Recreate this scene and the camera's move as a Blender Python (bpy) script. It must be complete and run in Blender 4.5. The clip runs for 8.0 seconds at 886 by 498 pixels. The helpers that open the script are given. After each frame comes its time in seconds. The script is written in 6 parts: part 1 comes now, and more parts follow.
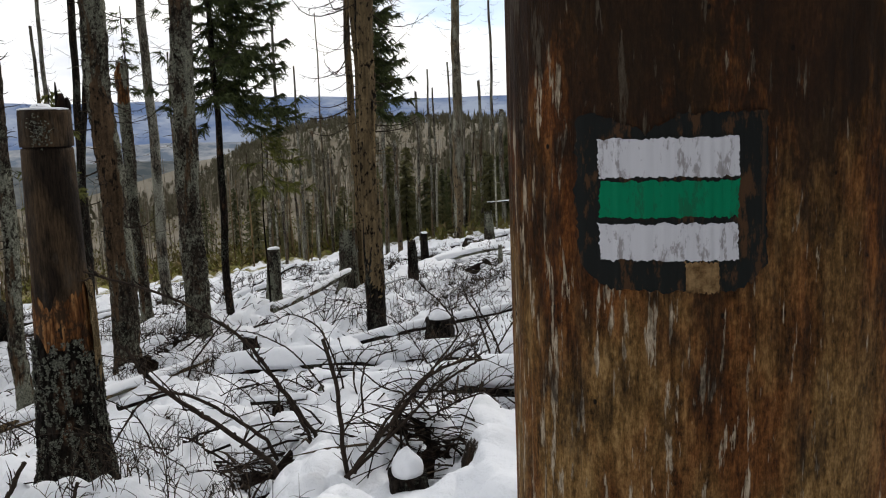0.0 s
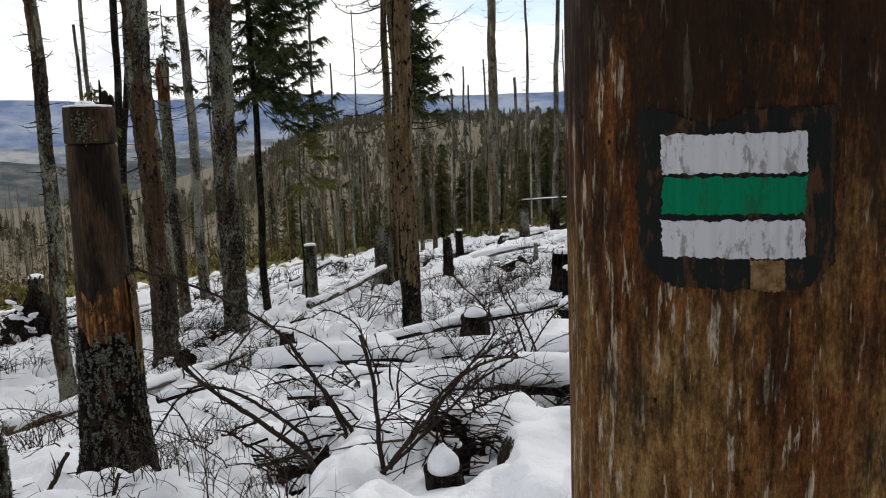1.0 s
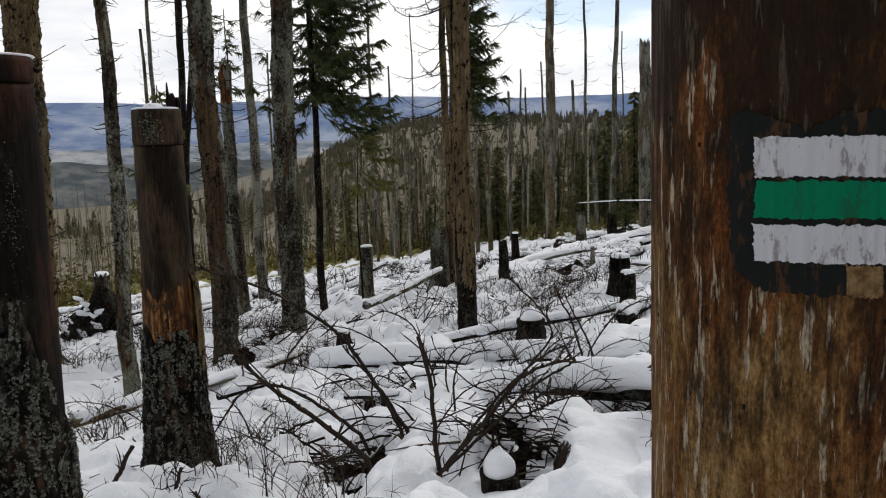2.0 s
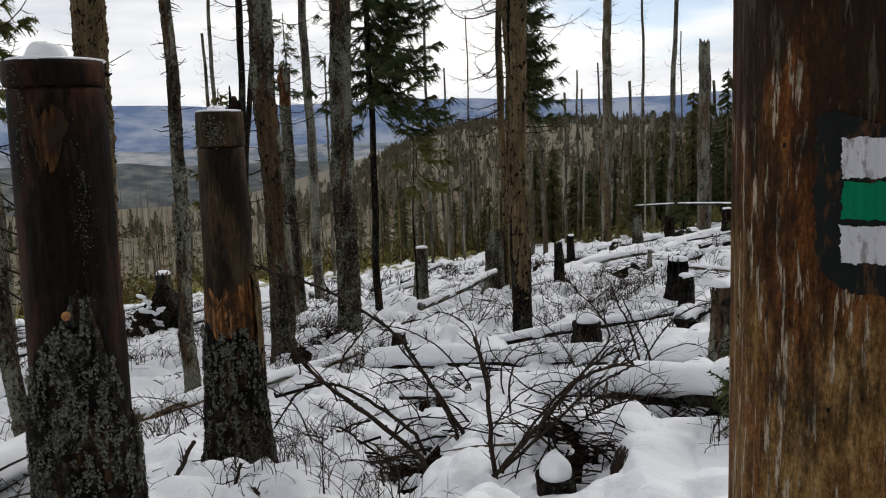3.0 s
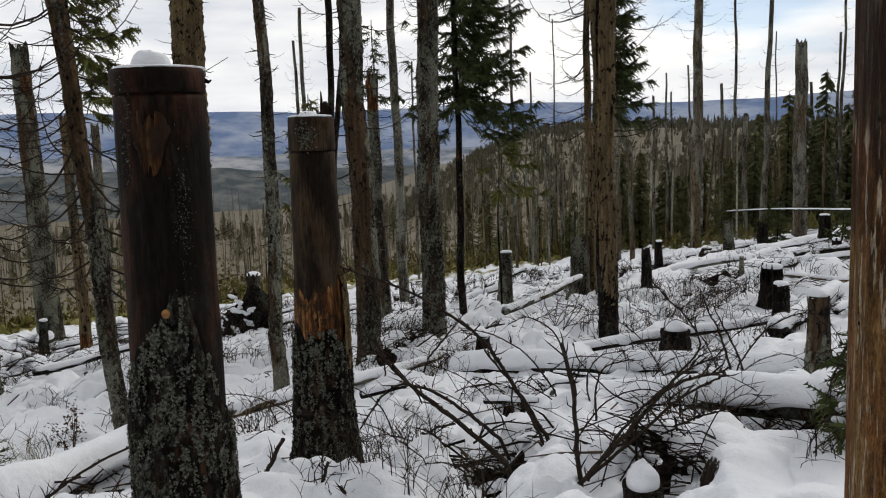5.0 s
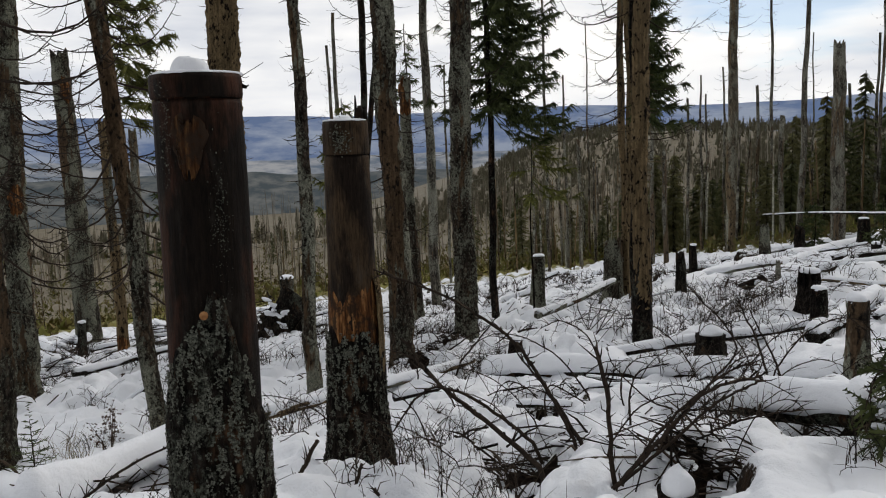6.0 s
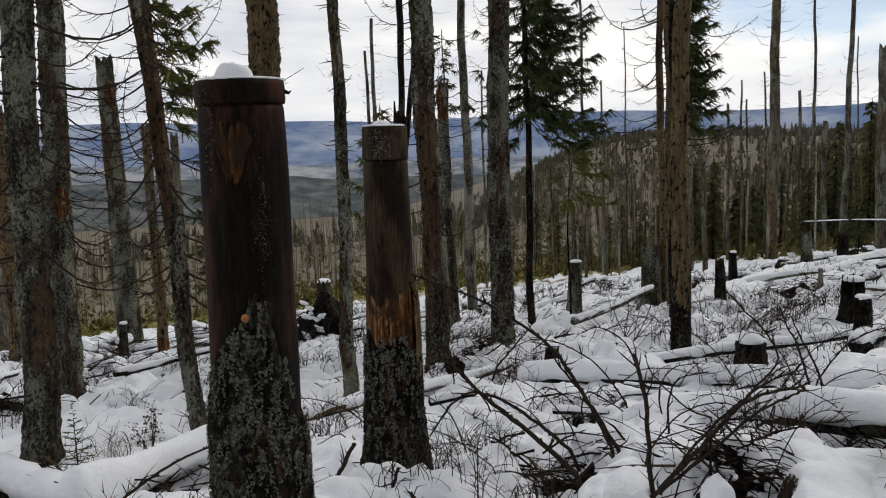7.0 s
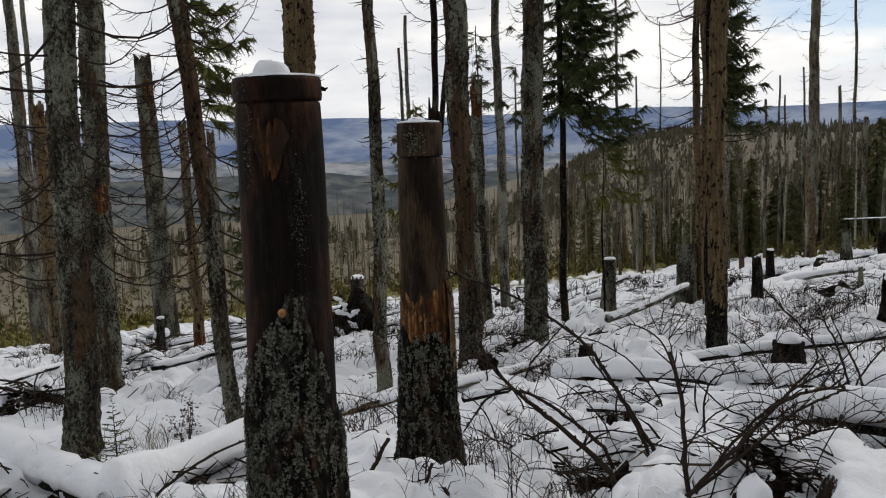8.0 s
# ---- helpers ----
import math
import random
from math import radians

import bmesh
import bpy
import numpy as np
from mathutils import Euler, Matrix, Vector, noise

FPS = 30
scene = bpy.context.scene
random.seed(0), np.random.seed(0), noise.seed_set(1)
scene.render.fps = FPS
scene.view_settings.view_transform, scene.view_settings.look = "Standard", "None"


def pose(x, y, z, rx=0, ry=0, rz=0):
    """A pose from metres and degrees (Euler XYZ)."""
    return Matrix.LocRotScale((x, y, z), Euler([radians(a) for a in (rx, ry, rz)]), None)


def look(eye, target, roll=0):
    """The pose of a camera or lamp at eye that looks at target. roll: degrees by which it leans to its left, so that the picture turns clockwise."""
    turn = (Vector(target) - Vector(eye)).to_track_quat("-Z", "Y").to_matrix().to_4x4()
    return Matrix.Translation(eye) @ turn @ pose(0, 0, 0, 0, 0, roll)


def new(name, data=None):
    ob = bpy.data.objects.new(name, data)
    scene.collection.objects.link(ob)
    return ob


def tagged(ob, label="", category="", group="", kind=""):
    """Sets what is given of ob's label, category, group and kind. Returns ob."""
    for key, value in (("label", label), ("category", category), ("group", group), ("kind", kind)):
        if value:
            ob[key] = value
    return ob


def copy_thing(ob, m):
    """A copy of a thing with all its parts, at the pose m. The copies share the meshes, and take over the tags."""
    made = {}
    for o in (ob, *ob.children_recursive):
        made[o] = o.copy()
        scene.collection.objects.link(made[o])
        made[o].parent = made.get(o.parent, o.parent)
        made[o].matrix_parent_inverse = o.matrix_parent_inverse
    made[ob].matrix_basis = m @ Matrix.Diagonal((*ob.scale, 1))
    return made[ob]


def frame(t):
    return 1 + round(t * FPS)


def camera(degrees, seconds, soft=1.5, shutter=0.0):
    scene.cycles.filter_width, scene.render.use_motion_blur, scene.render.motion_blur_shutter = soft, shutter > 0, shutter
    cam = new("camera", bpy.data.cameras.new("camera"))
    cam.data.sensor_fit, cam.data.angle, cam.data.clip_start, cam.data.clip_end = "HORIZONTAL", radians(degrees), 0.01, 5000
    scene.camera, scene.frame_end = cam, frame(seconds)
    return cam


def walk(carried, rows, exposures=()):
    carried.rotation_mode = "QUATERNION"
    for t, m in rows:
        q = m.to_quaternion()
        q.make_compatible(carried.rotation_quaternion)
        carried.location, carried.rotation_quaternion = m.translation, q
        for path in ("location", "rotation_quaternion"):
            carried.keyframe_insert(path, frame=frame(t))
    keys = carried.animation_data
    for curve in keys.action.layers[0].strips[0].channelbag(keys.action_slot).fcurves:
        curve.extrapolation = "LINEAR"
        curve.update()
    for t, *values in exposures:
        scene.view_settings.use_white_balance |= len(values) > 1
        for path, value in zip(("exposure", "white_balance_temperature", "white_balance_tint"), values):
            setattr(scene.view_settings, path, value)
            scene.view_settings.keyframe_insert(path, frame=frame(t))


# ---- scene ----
cam = camera(55.06, 8.0, soft=1.1)
walk(cam, [
    (0, look((0.000, 0.000, 1.550), (-0.001, 1.979, 1.261), -1.52)),
    (0.5, look((-0.010, 0.002, 1.549), (-0.038, 1.981, 1.259), -1.49)),
    (1, look((-0.019, 0.001, 1.549), (-0.101, 1.977, 1.256), -1.48)),
    (2.5, look((-0.054, -0.009, 1.549), (-0.329, 1.952, 1.270), -1.35)),
    (3, look((-0.062, -0.016, 1.549), (-0.398, 1.936, 1.272), -1.45)),
    (3.5, look((-0.067, -0.019, 1.550), (-0.454, 1.925, 1.281), -1.53)),
    (4, look((-0.076, -0.026, 1.550), (-0.510, 1.909, 1.288), -1.38)),
    (4.5, look((-0.079, -0.023, 1.548), (-0.565, 1.899, 1.286), -1.47)),
    (6, look((-0.088, -0.039, 1.547), (-0.688, 1.852, 1.296), -1.83)),
    (6.5, look((-0.094, -0.053, 1.550), (-0.736, 1.826, 1.312), -1.79)),
    (7, look((-0.099, -0.056, 1.550), (-0.779, 1.810, 1.313), -1.68)),
    (7.5, look((-0.108, -0.056, 1.547), (-0.826, 1.796, 1.307), -1.67)),
    (8, look((-0.107, -0.067, 1.547), (-0.859, 1.771, 1.305), -1.75)),
], exposures=[(0, 0.15), (1, 0.12), (2.5, -0.05), (4.5, -0.12), (8, -0.2)])


# ---- sky and sun: an overcast winter day with a thin blue gap ----
SUN_UP, SUN_TURN = 36.0, 42.0
SUN_DIR = (-math.sin(radians(SUN_TURN)) * math.cos(radians(SUN_UP)), math.cos(radians(SUN_TURN)) * math.cos(radians(SUN_UP)), math.sin(radians(SUN_UP)))
CLOUD_LOW, CLOUD_HIGH = 0.20, 1.2


def make_world():
    w = bpy.data.worlds.new("overcast_sky")
    w.use_nodes = True
    scene.world = w
    nt = w.node_tree
    n, l = nt.nodes, nt.links
    n.clear()
    sky = n.new("ShaderNodeTexSky")
    sky.sky_type = "NISHITA"
    sky.sun_disc = False
    sky.dust_density, sky.ozone_density, sky.altitude = 0.0, 4.0, 800.0
    sky.sun_elevation = radians(SUN_UP)
    sky.sun_rotation = radians(-SUN_TURN)
    sky_bg = n.new("ShaderNodeBackground")
    sky_bg.inputs["Strength"].default_value = 0.12
    l.new(sky.outputs[0], sky_bg.inputs["Color"])
    co = n.new("ShaderNodeTexCoord")
    mp = n.new("ShaderNodeMapping")
    mp.inputs["Scale"].default_value = (1.6, 1.6, 7.0)
    mp.inputs["Location"].default_value = (0.35, 0.1, 0.2)
    l.new(co.outputs["Generated"], mp.inputs["Vector"])
    cloud = n.new("ShaderNodeTexNoise")
    cloud.inputs["Scale"].default_value = 1.7
    cloud.inputs["Detail"].default_value = 5.0
    l.new(mp.outputs[0], cloud.inputs["Vector"])
    shade = n.new("ShaderNodeTexNoise")
    shade.inputs["Scale"].default_value = 2.6
    shade.inputs["Detail"].default_value = 5.0
    l.new(mp.outputs[0], shade.inputs["Vector"])
    tone = n.new("ShaderNodeValToRGB")
    tone.color_ramp.elements[0].position, tone.color_ramp.elements[0].color = 0.36, (0.64, 0.665, 0.72, 1)
    tone.color_ramp.elements[1].position, tone.color_ramp.elements[1].color = 0.66, (1.0, 0.985, 0.96, 1)
    l.new(shade.outputs["Fac"], tone.inputs["Fac"])
    cloud_bg = n.new("ShaderNodeBackground")
    l.new(tone.outputs[0], cloud_bg.inputs["Color"])
    # the cloud layer is brightest round the hidden sun and dull on the far side
    side = n.new("ShaderNodeVectorMath")
    side.operation = "DOT_PRODUCT"
    side.inputs[1].default_value = SUN_DIR
    l.new(co.outputs["Generated"], side.inputs[0])
    glow = n.new("ShaderNodeMapRange")
    glow.inputs["From Min"].default_value, glow.inputs["From Max"].default_value = -0.35, 0.45
    glow.inputs["To Min"].default_value, glow.inputs["To Max"].default_value = CLOUD_LOW, CLOUD_HIGH
    l.new(side.outputs["Value"], glow.inputs["Value"])
    l.new(glow.outputs[0], cloud_bg.inputs["Strength"])
    gap = n.new("ShaderNodeVectorMath")
    gap.operation = "DISTANCE"
    squeeze = n.new("ShaderNodeMapping")
    squeeze.inputs["Scale"].default_value = (1.0, 1.0, 2.6)
    l.new(co.outputs["Generated"], squeeze.inputs["Vector"])
    l.new(squeeze.outputs[0], gap.inputs[0])
    gap.inputs[1].default_value = (0.105, 0.98, 0.15 * 2.6)
    near = n.new("ShaderNodeMapRange")
    near.inputs["From Min"].default_value, near.inputs["From Max"].default_value = 0.0, 0.24
    near.inputs["To Min"].default_value, near.inputs["To Max"].default_value = 0.26, 0.0
    l.new(gap.outputs["Value"], near.inputs["Value"])
    thin = n.new("ShaderNodeMath")
    thin.operation = "SUBTRACT"
    l.new(cloud.outputs["Fac"], thin.inputs[0])
    l.new(near.outputs[0], thin.inputs[1])
    cover = n.new("ShaderNodeValToRGB")
    cover.color_ramp.elements[0].position, cover.color_ramp.elements[0].color = 0.24, (0.42, 0.42, 0.42, 1)
    cover.color_ramp.elements[1].position = 0.36
    l.new(thin.outputs[0], cover.inputs["Fac"])
    mix = n.new("ShaderNodeMixShader")
    l.new(cover.outputs[0], mix.inputs["Fac"])
    l.new(sky_bg.outputs[0], mix.inputs[1])
    l.new(cloud_bg.outputs[0], mix.inputs[2])
    out = n.new("ShaderNodeOutputWorld")
    l.new(mix.outputs[0], out.inputs["Surface"])


make_world()
sun = new("sun", bpy.data.lights.new("sun", "SUN"))
sun.data.energy, sun.data.angle, sun.data.color = 1.05, radians(16), (1.0, 0.94, 0.86)
sun.matrix_world = pose(0, 0, 30, 90 - SUN_UP, 0, 180 - SUN_TURN)


# ---- materials ----
class Mat:
    """A small node-graph builder round one Principled surface."""

    def __init__(self, name, rough=0.8):
        self.m = bpy.data.materials.new(name)
        self.m.use_nodes = True
        self.nt = self.m.node_tree
        self.n, self.l = self.nt.nodes, self.nt.links
        self.b = self.n["Principled BSDF"]
        self.b.inputs["Roughness"].default_value = rough
        self.b.inputs["Specular IOR Level"].default_value = 0.06
        self.co = self.n.new("ShaderNodeTexCoord")
        self.info = self.n.new("ShaderNodeObjectInfo")

    def link(self, a, b):
        self.l.new(a, b)

    def coords(self, scale=(1, 1, 1), shift=True):
        mp = self.n.new("ShaderNodeMapping")
        mp.inputs["Scale"].default_value = scale
        self.link(self.co.outputs["Object"], mp.inputs["Vector"])
        if shift:
            k = self.n.new("ShaderNodeMath")
            k.operation = "MULTIPLY"
            k.inputs[1].default_value = 37.0
            self.link(self.info.outputs["Random"], k.inputs[0])
            v = self.n.new("ShaderNodeCombineXYZ")
            for i in range(3):
                self.link(k.outputs[0], v.inputs[i])
            self.link(v.outputs[0], mp.inputs["Location"])
        return mp.outputs[0]

    def noise(self, scale, stretch=(1, 1, 1), detail=4.0, rough=0.55, shift=True):
        t = self.n.new("ShaderNodeTexNoise")
        t.inputs["Scale"].default_value, t.inputs["Detail"].default_value, t.inputs["Roughness"].default_value = scale, detail, rough
        self.link(self.coords(stretch, shift), t.inputs["Vector"])
        return t.outputs["Fac"]

    def cells(self, scale, stretch=(1, 1, 1), shift=True, out="Distance"):
        t = self.n.new("ShaderNodeTexVoronoi")
        t.inputs["Scale"].default_value = scale
        self.link(self.coords(stretch, shift), t.inputs["Vector"])
        return t.outputs[out]

    def ramp(self, fac, *stops):
        r = self.n.new("ShaderNodeValToRGB")
        el = r.color_ramp.elements
        while len(el) < len(stops):
            el.new(0.5)
        for e, (p, c) in zip(el, stops):
            e.position = p
            e.color = (c, c, c, 1) if isinstance(c, (int, float)) else (*c, 1)
        self.link(fac, r.inputs["Fac"])
        return r.outputs["Color"]

    def mix(self, fac, a, b):
        x = self.n.new("ShaderNodeMix")
        x.data_type = "RGBA"
        if isinstance(fac, float):
            x.inputs[0].default_value = fac
        else:
            self.link(fac, x.inputs[0])
        for v, s in ((a, x.inputs[6]), (b, x.inputs[7])):
            if isinstance(v, tuple):
                s.default_value = (*v, 1)
            else:
                self.link(v, s)
        return x.outputs[2]

    def math(self, op, a, b):
        x = self.n.new("ShaderNodeMath")
        x.operation = op
        for v, s in ((a, x.inputs[0]), (b, x.inputs[1])):
            if isinstance(v, (int, float)):
                s.default_value = v
            else:
                self.link(v, s)
        return x.outputs[0]

    def color(self, c):
        if isinstance(c, tuple):
            self.b.inputs["Base Color"].default_value = (*c, 1)
        else:
            self.link(c, self.b.inputs["Base Color"])
        return self

    def bump(self, height, strength=0.5, distance=0.01):
        x = self.n.new("ShaderNodeBump")
        x.inputs["Strength"].default_value, x.inputs["Distance"].default_value = strength, distance
        self.link(height, x.inputs["Height"])
        self.link(x.outputs[0], self.b.inputs["Normal"])
        return self


def bark_material(name, dark, mid, lichen, amount, patch=(0.16, 0.09, 0.05), patchy=0.0):
    """Flaky bark with grey lichen spots; patchy: how much bark has come off down to the wood."""
    m = Mat(name, 0.9)
    flakes = m.cells(40, (1, 1, 0.6))
    grain = m.noise(14, (1, 1, 0.18), 6, 0.65)
    spots = m.noise(27, (1, 1, 0.75), 8, 0.78)
    broad = m.noise(2.6, (1.2, 1.2, 0.5), 4, 0.6)
    base = m.ramp(grain, (0.38, dark), (0.52, mid), (0.68, tuple(c * 1.5 for c in mid)))
    rust = m.ramp(m.noise(5.0, (1, 1, 0.4), 5, 0.65), (0.57, 0.0), (0.66, 0.75))
    base = m.mix(rust, base, m.ramp(grain, (0.4, tuple(c * 0.35 for c in patch)), (0.62, (patch[0] * 1.0, patch[1] * 0.95, patch[2] * 0.9))))
    cracks = m.ramp(m.cells(24, (1, 1, 0.45), out="Distance"), (0.0, 0.0), (0.38, 0.0), (0.6, 0.7))
    base = m.mix(cracks, base, tuple(c * 0.35 for c in dark))
    lo = 0.62 - 0.27 * amount
    mask = m.ramp(m.math("ADD", m.math("MULTIPLY", spots, 0.56), m.math("MULTIPLY", broad, 0.44)), (lo, 0.0), (lo + 0.045, 1.0))
    tint = m.ramp(m.noise(85, (1, 1, 0.8), 5, 0.75), (0.37, tuple(c * 0.26 for c in lichen)), (0.5, tuple(c * 0.70 for c in lichen)), (0.64, tuple(c * 1.25 for c in lichen)))
    col = m.mix(mask, base, tint)
    if patchy:
        off = m.ramp(m.noise(1.5, (1.2, 1.2, 0.22), 5, 0.65), (0.62 - 0.26 * patchy, 0.0), (0.65 - 0.26 * patchy, 1.0))
        wood = m.ramp(m.noise(22, (1, 1, 0.06), 5, 0.6), (0.3, tuple(c * 0.4 for c in patch)), (0.7, tuple(c * 1.15 for c in patch)))
        scars = m.ramp(m.noise(13, (1, 1, 0.5), 5, 0.7), (0.54, 0.0), (0.60, 1.0))
        wood = m.mix(scars, wood, dark)
        knots = m.ramp(m.cells(8, (1, 1, 0.6)), (0.11, 1.0), (0.17, 0.0))
        col = m.mix(off, col, m.mix(knots, wood, tuple(c * 0.6 for c in dark)))
    m.color(col)
    m.bump(m.math("ADD", m.math("ADD", flakes, grain), m.math("MULTIPLY", mask, 0.5)), 1.0, 0.03)
    return m.m


LICHEN = bark_material("lichen_bark", (0.018, 0.015, 0.012), (0.070, 0.058, 0.044), (0.27, 0.275, 0.21), 0.53, patchy=0.2, patch=(0.12, 0.08, 0.048))
BROWNBARK = bark_material("brown_bark_with_lichen", (0.016, 0.0125, 0.0095), (0.060, 0.047, 0.035), (0.27, 0.272, 0.21), 0.50, patchy=0.25, patch=(0.12, 0.078, 0.045))
DARKBARK = bark_material("dark_wet_bark", (0.004, 0.0035, 0.003), (0.024, 0.019, 0.015), (0.11, 0.115, 0.09), 0.32)
BARE = bark_material("peeling_brown_bark", (0.011, 0.008, 0.006), (0.085, 0.064, 0.041), (0.22, 0.215, 0.16), 0.46, patchy=0.8, patch=(0.215, 0.155, 0.083))
GREY = bark_material("silver_dead_wood", (0.026, 0.022, 0.018), (0.14, 0.122, 0.097), (0.34, 0.335, 0.27), 0.50, patchy=0.3, patch=(0.17, 0.125, 0.08))
PALE = bark_material("pale_weathered_wood", (0.03, 0.026, 0.02), (0.19, 0.158, 0.113), (0.38, 0.37, 0.29), 0.50, patchy=0.5, patch=(0.22, 0.165, 0.10))


def twig_material():
    m = Mat("dark_twig_bark", 0.85)
    g = m.n.new("ShaderNodeNewGeometry")
    tone = m.math("ADD", m.math("MULTIPLY", g.outputs["Random Per Island"], 0.55), m.math("MULTIPLY", m.noise(24, (1, 1, 1), 4, 0.65), 0.45))
    m.color(m.ramp(tone, (0.25, (0.006, 0.005, 0.004)), (0.55, (0.030, 0.022, 0.017)), (0.75, (0.075, 0.055, 0.038)), (0.9, (0.13, 0.115, 0.085))))
    return m.m


def twig_litter_material():
    m = Mat("dark_needle_litter", 0.9)
    m.color(m.ramp(m.noise(26, (1, 1, 1), 6, 0.75), (0.38, (0.004, 0.003, 0.0025)), (0.56, (0.016, 0.010, 0.007)), (0.7, (0.05, 0.033, 0.022))))
    m.bump(m.noise(40, (1, 1, 1), 5, 0.7), 1.0, 0.03)
    return m.m


def snow_material():
    m = Mat("settled_snow", 0.55)
    tone = m.noise(1.4, (1, 1, 1), 4, 0.6, shift=False)
    m.color(m.ramp(tone, (0.3, (0.73, 0.75, 0.79)), (0.7, (0.81, 0.825, 0.855))))
    m.bump(m.math("ADD", m.noise(9, (1, 1, 1), 5, 0.6, shift=False), m.math("MULTIPLY", m.noise(120, (1, 1, 1), 3, 0.6, shift=False), 0.12)), 0.55, 0.05)
    return m.m


def ground_material():
    """Snow in the clearing with litter on its steep flanks; moss, grass and brown litter under the far trees."""
    m = Mat("snow_and_forest_floor", 0.6)
    snow = m.ramp(m.noise(1.1, (1, 1, 1), 4, 0.6, False), (0.3, (0.73, 0.75, 0.79)), (0.7, (0.81, 0.825, 0.855)))
    litter = m.ramp(m.noise(16, (1, 1, 1), 5, 0.7, False), (0.35, (0.005, 0.004, 0.003)), (0.7, (0.05, 0.033, 0.022)))
    g = m.n.new("ShaderNodeNewGeometry")
    sep = m.n.new("ShaderNodeSeparateXYZ")
    m.link(g.outputs["Normal"], sep.inputs[0])
    steep = m.math("ADD", sep.outputs["Z"], m.math("MULTIPLY", m.math("SUBTRACT", m.noise(14, (1, 1, 1), 5, 0.7, False), 0.5), 0.55))
    near = m.mix(m.ramp(steep, (0.33, 0.0), (0.39, 1.0)), litter, snow)
    moss = m.ramp(m.noise(0.35, (1, 1, 1), 6, 0.65, False), (0.32, (0.11, 0.082, 0.043)), (0.5, (0.18, 0.158, 0.040)), (0.66, (0.135, 0.145, 0.030)))
    floor_ = m.ramp(m.noise(0.12, (1, 1, 1), 6, 0.7, False), (0.35, (0.10, 0.083, 0.054)), (0.65, (0.17, 0.145, 0.098)))
    v = m.n.new("ShaderNodeVectorMath")
    v.operation = "LENGTH"
    m.link(m.co.outputs["Object"], v.inputs[0])
    wob = m.math("MULTIPLY", m.math("SUBTRACT", m.noise(0.22, (1, 1, 1), 6, 0.65, False), 0.5), 44.0)
    dist = m.math("ADD", v.outputs["Value"], wob)
    edge = m.ramp(m.math("DIVIDE", dist, 100.0), (0.42, 0.0), (0.46, 1.0))
    edge2 = m.ramp(m.math("DIVIDE", dist, 100.0), (0.55, 0.0), (0.75, 1.0))
    m.color(m.mix(edge, near, m.mix(edge2, moss, floor_)))
    m.bump(m.math("ADD", m.noise(8, (1, 1, 1), 5, 0.6, False), m.math("MULTIPLY", m.noise(90, (1, 1, 1), 3, 0.6, False), 0.12)), 0.6, 0.06)
    return m.m


def needle_material(name, dark, light):
    m = Mat(name, 0.6)
    m.color(m.ramp(m.noise(7, (1, 1, 1), 4), (0.35, dark), (0.68, light)))
    m.b.inputs["Subsurface Weight"].default_value = 0.0
    return m.m


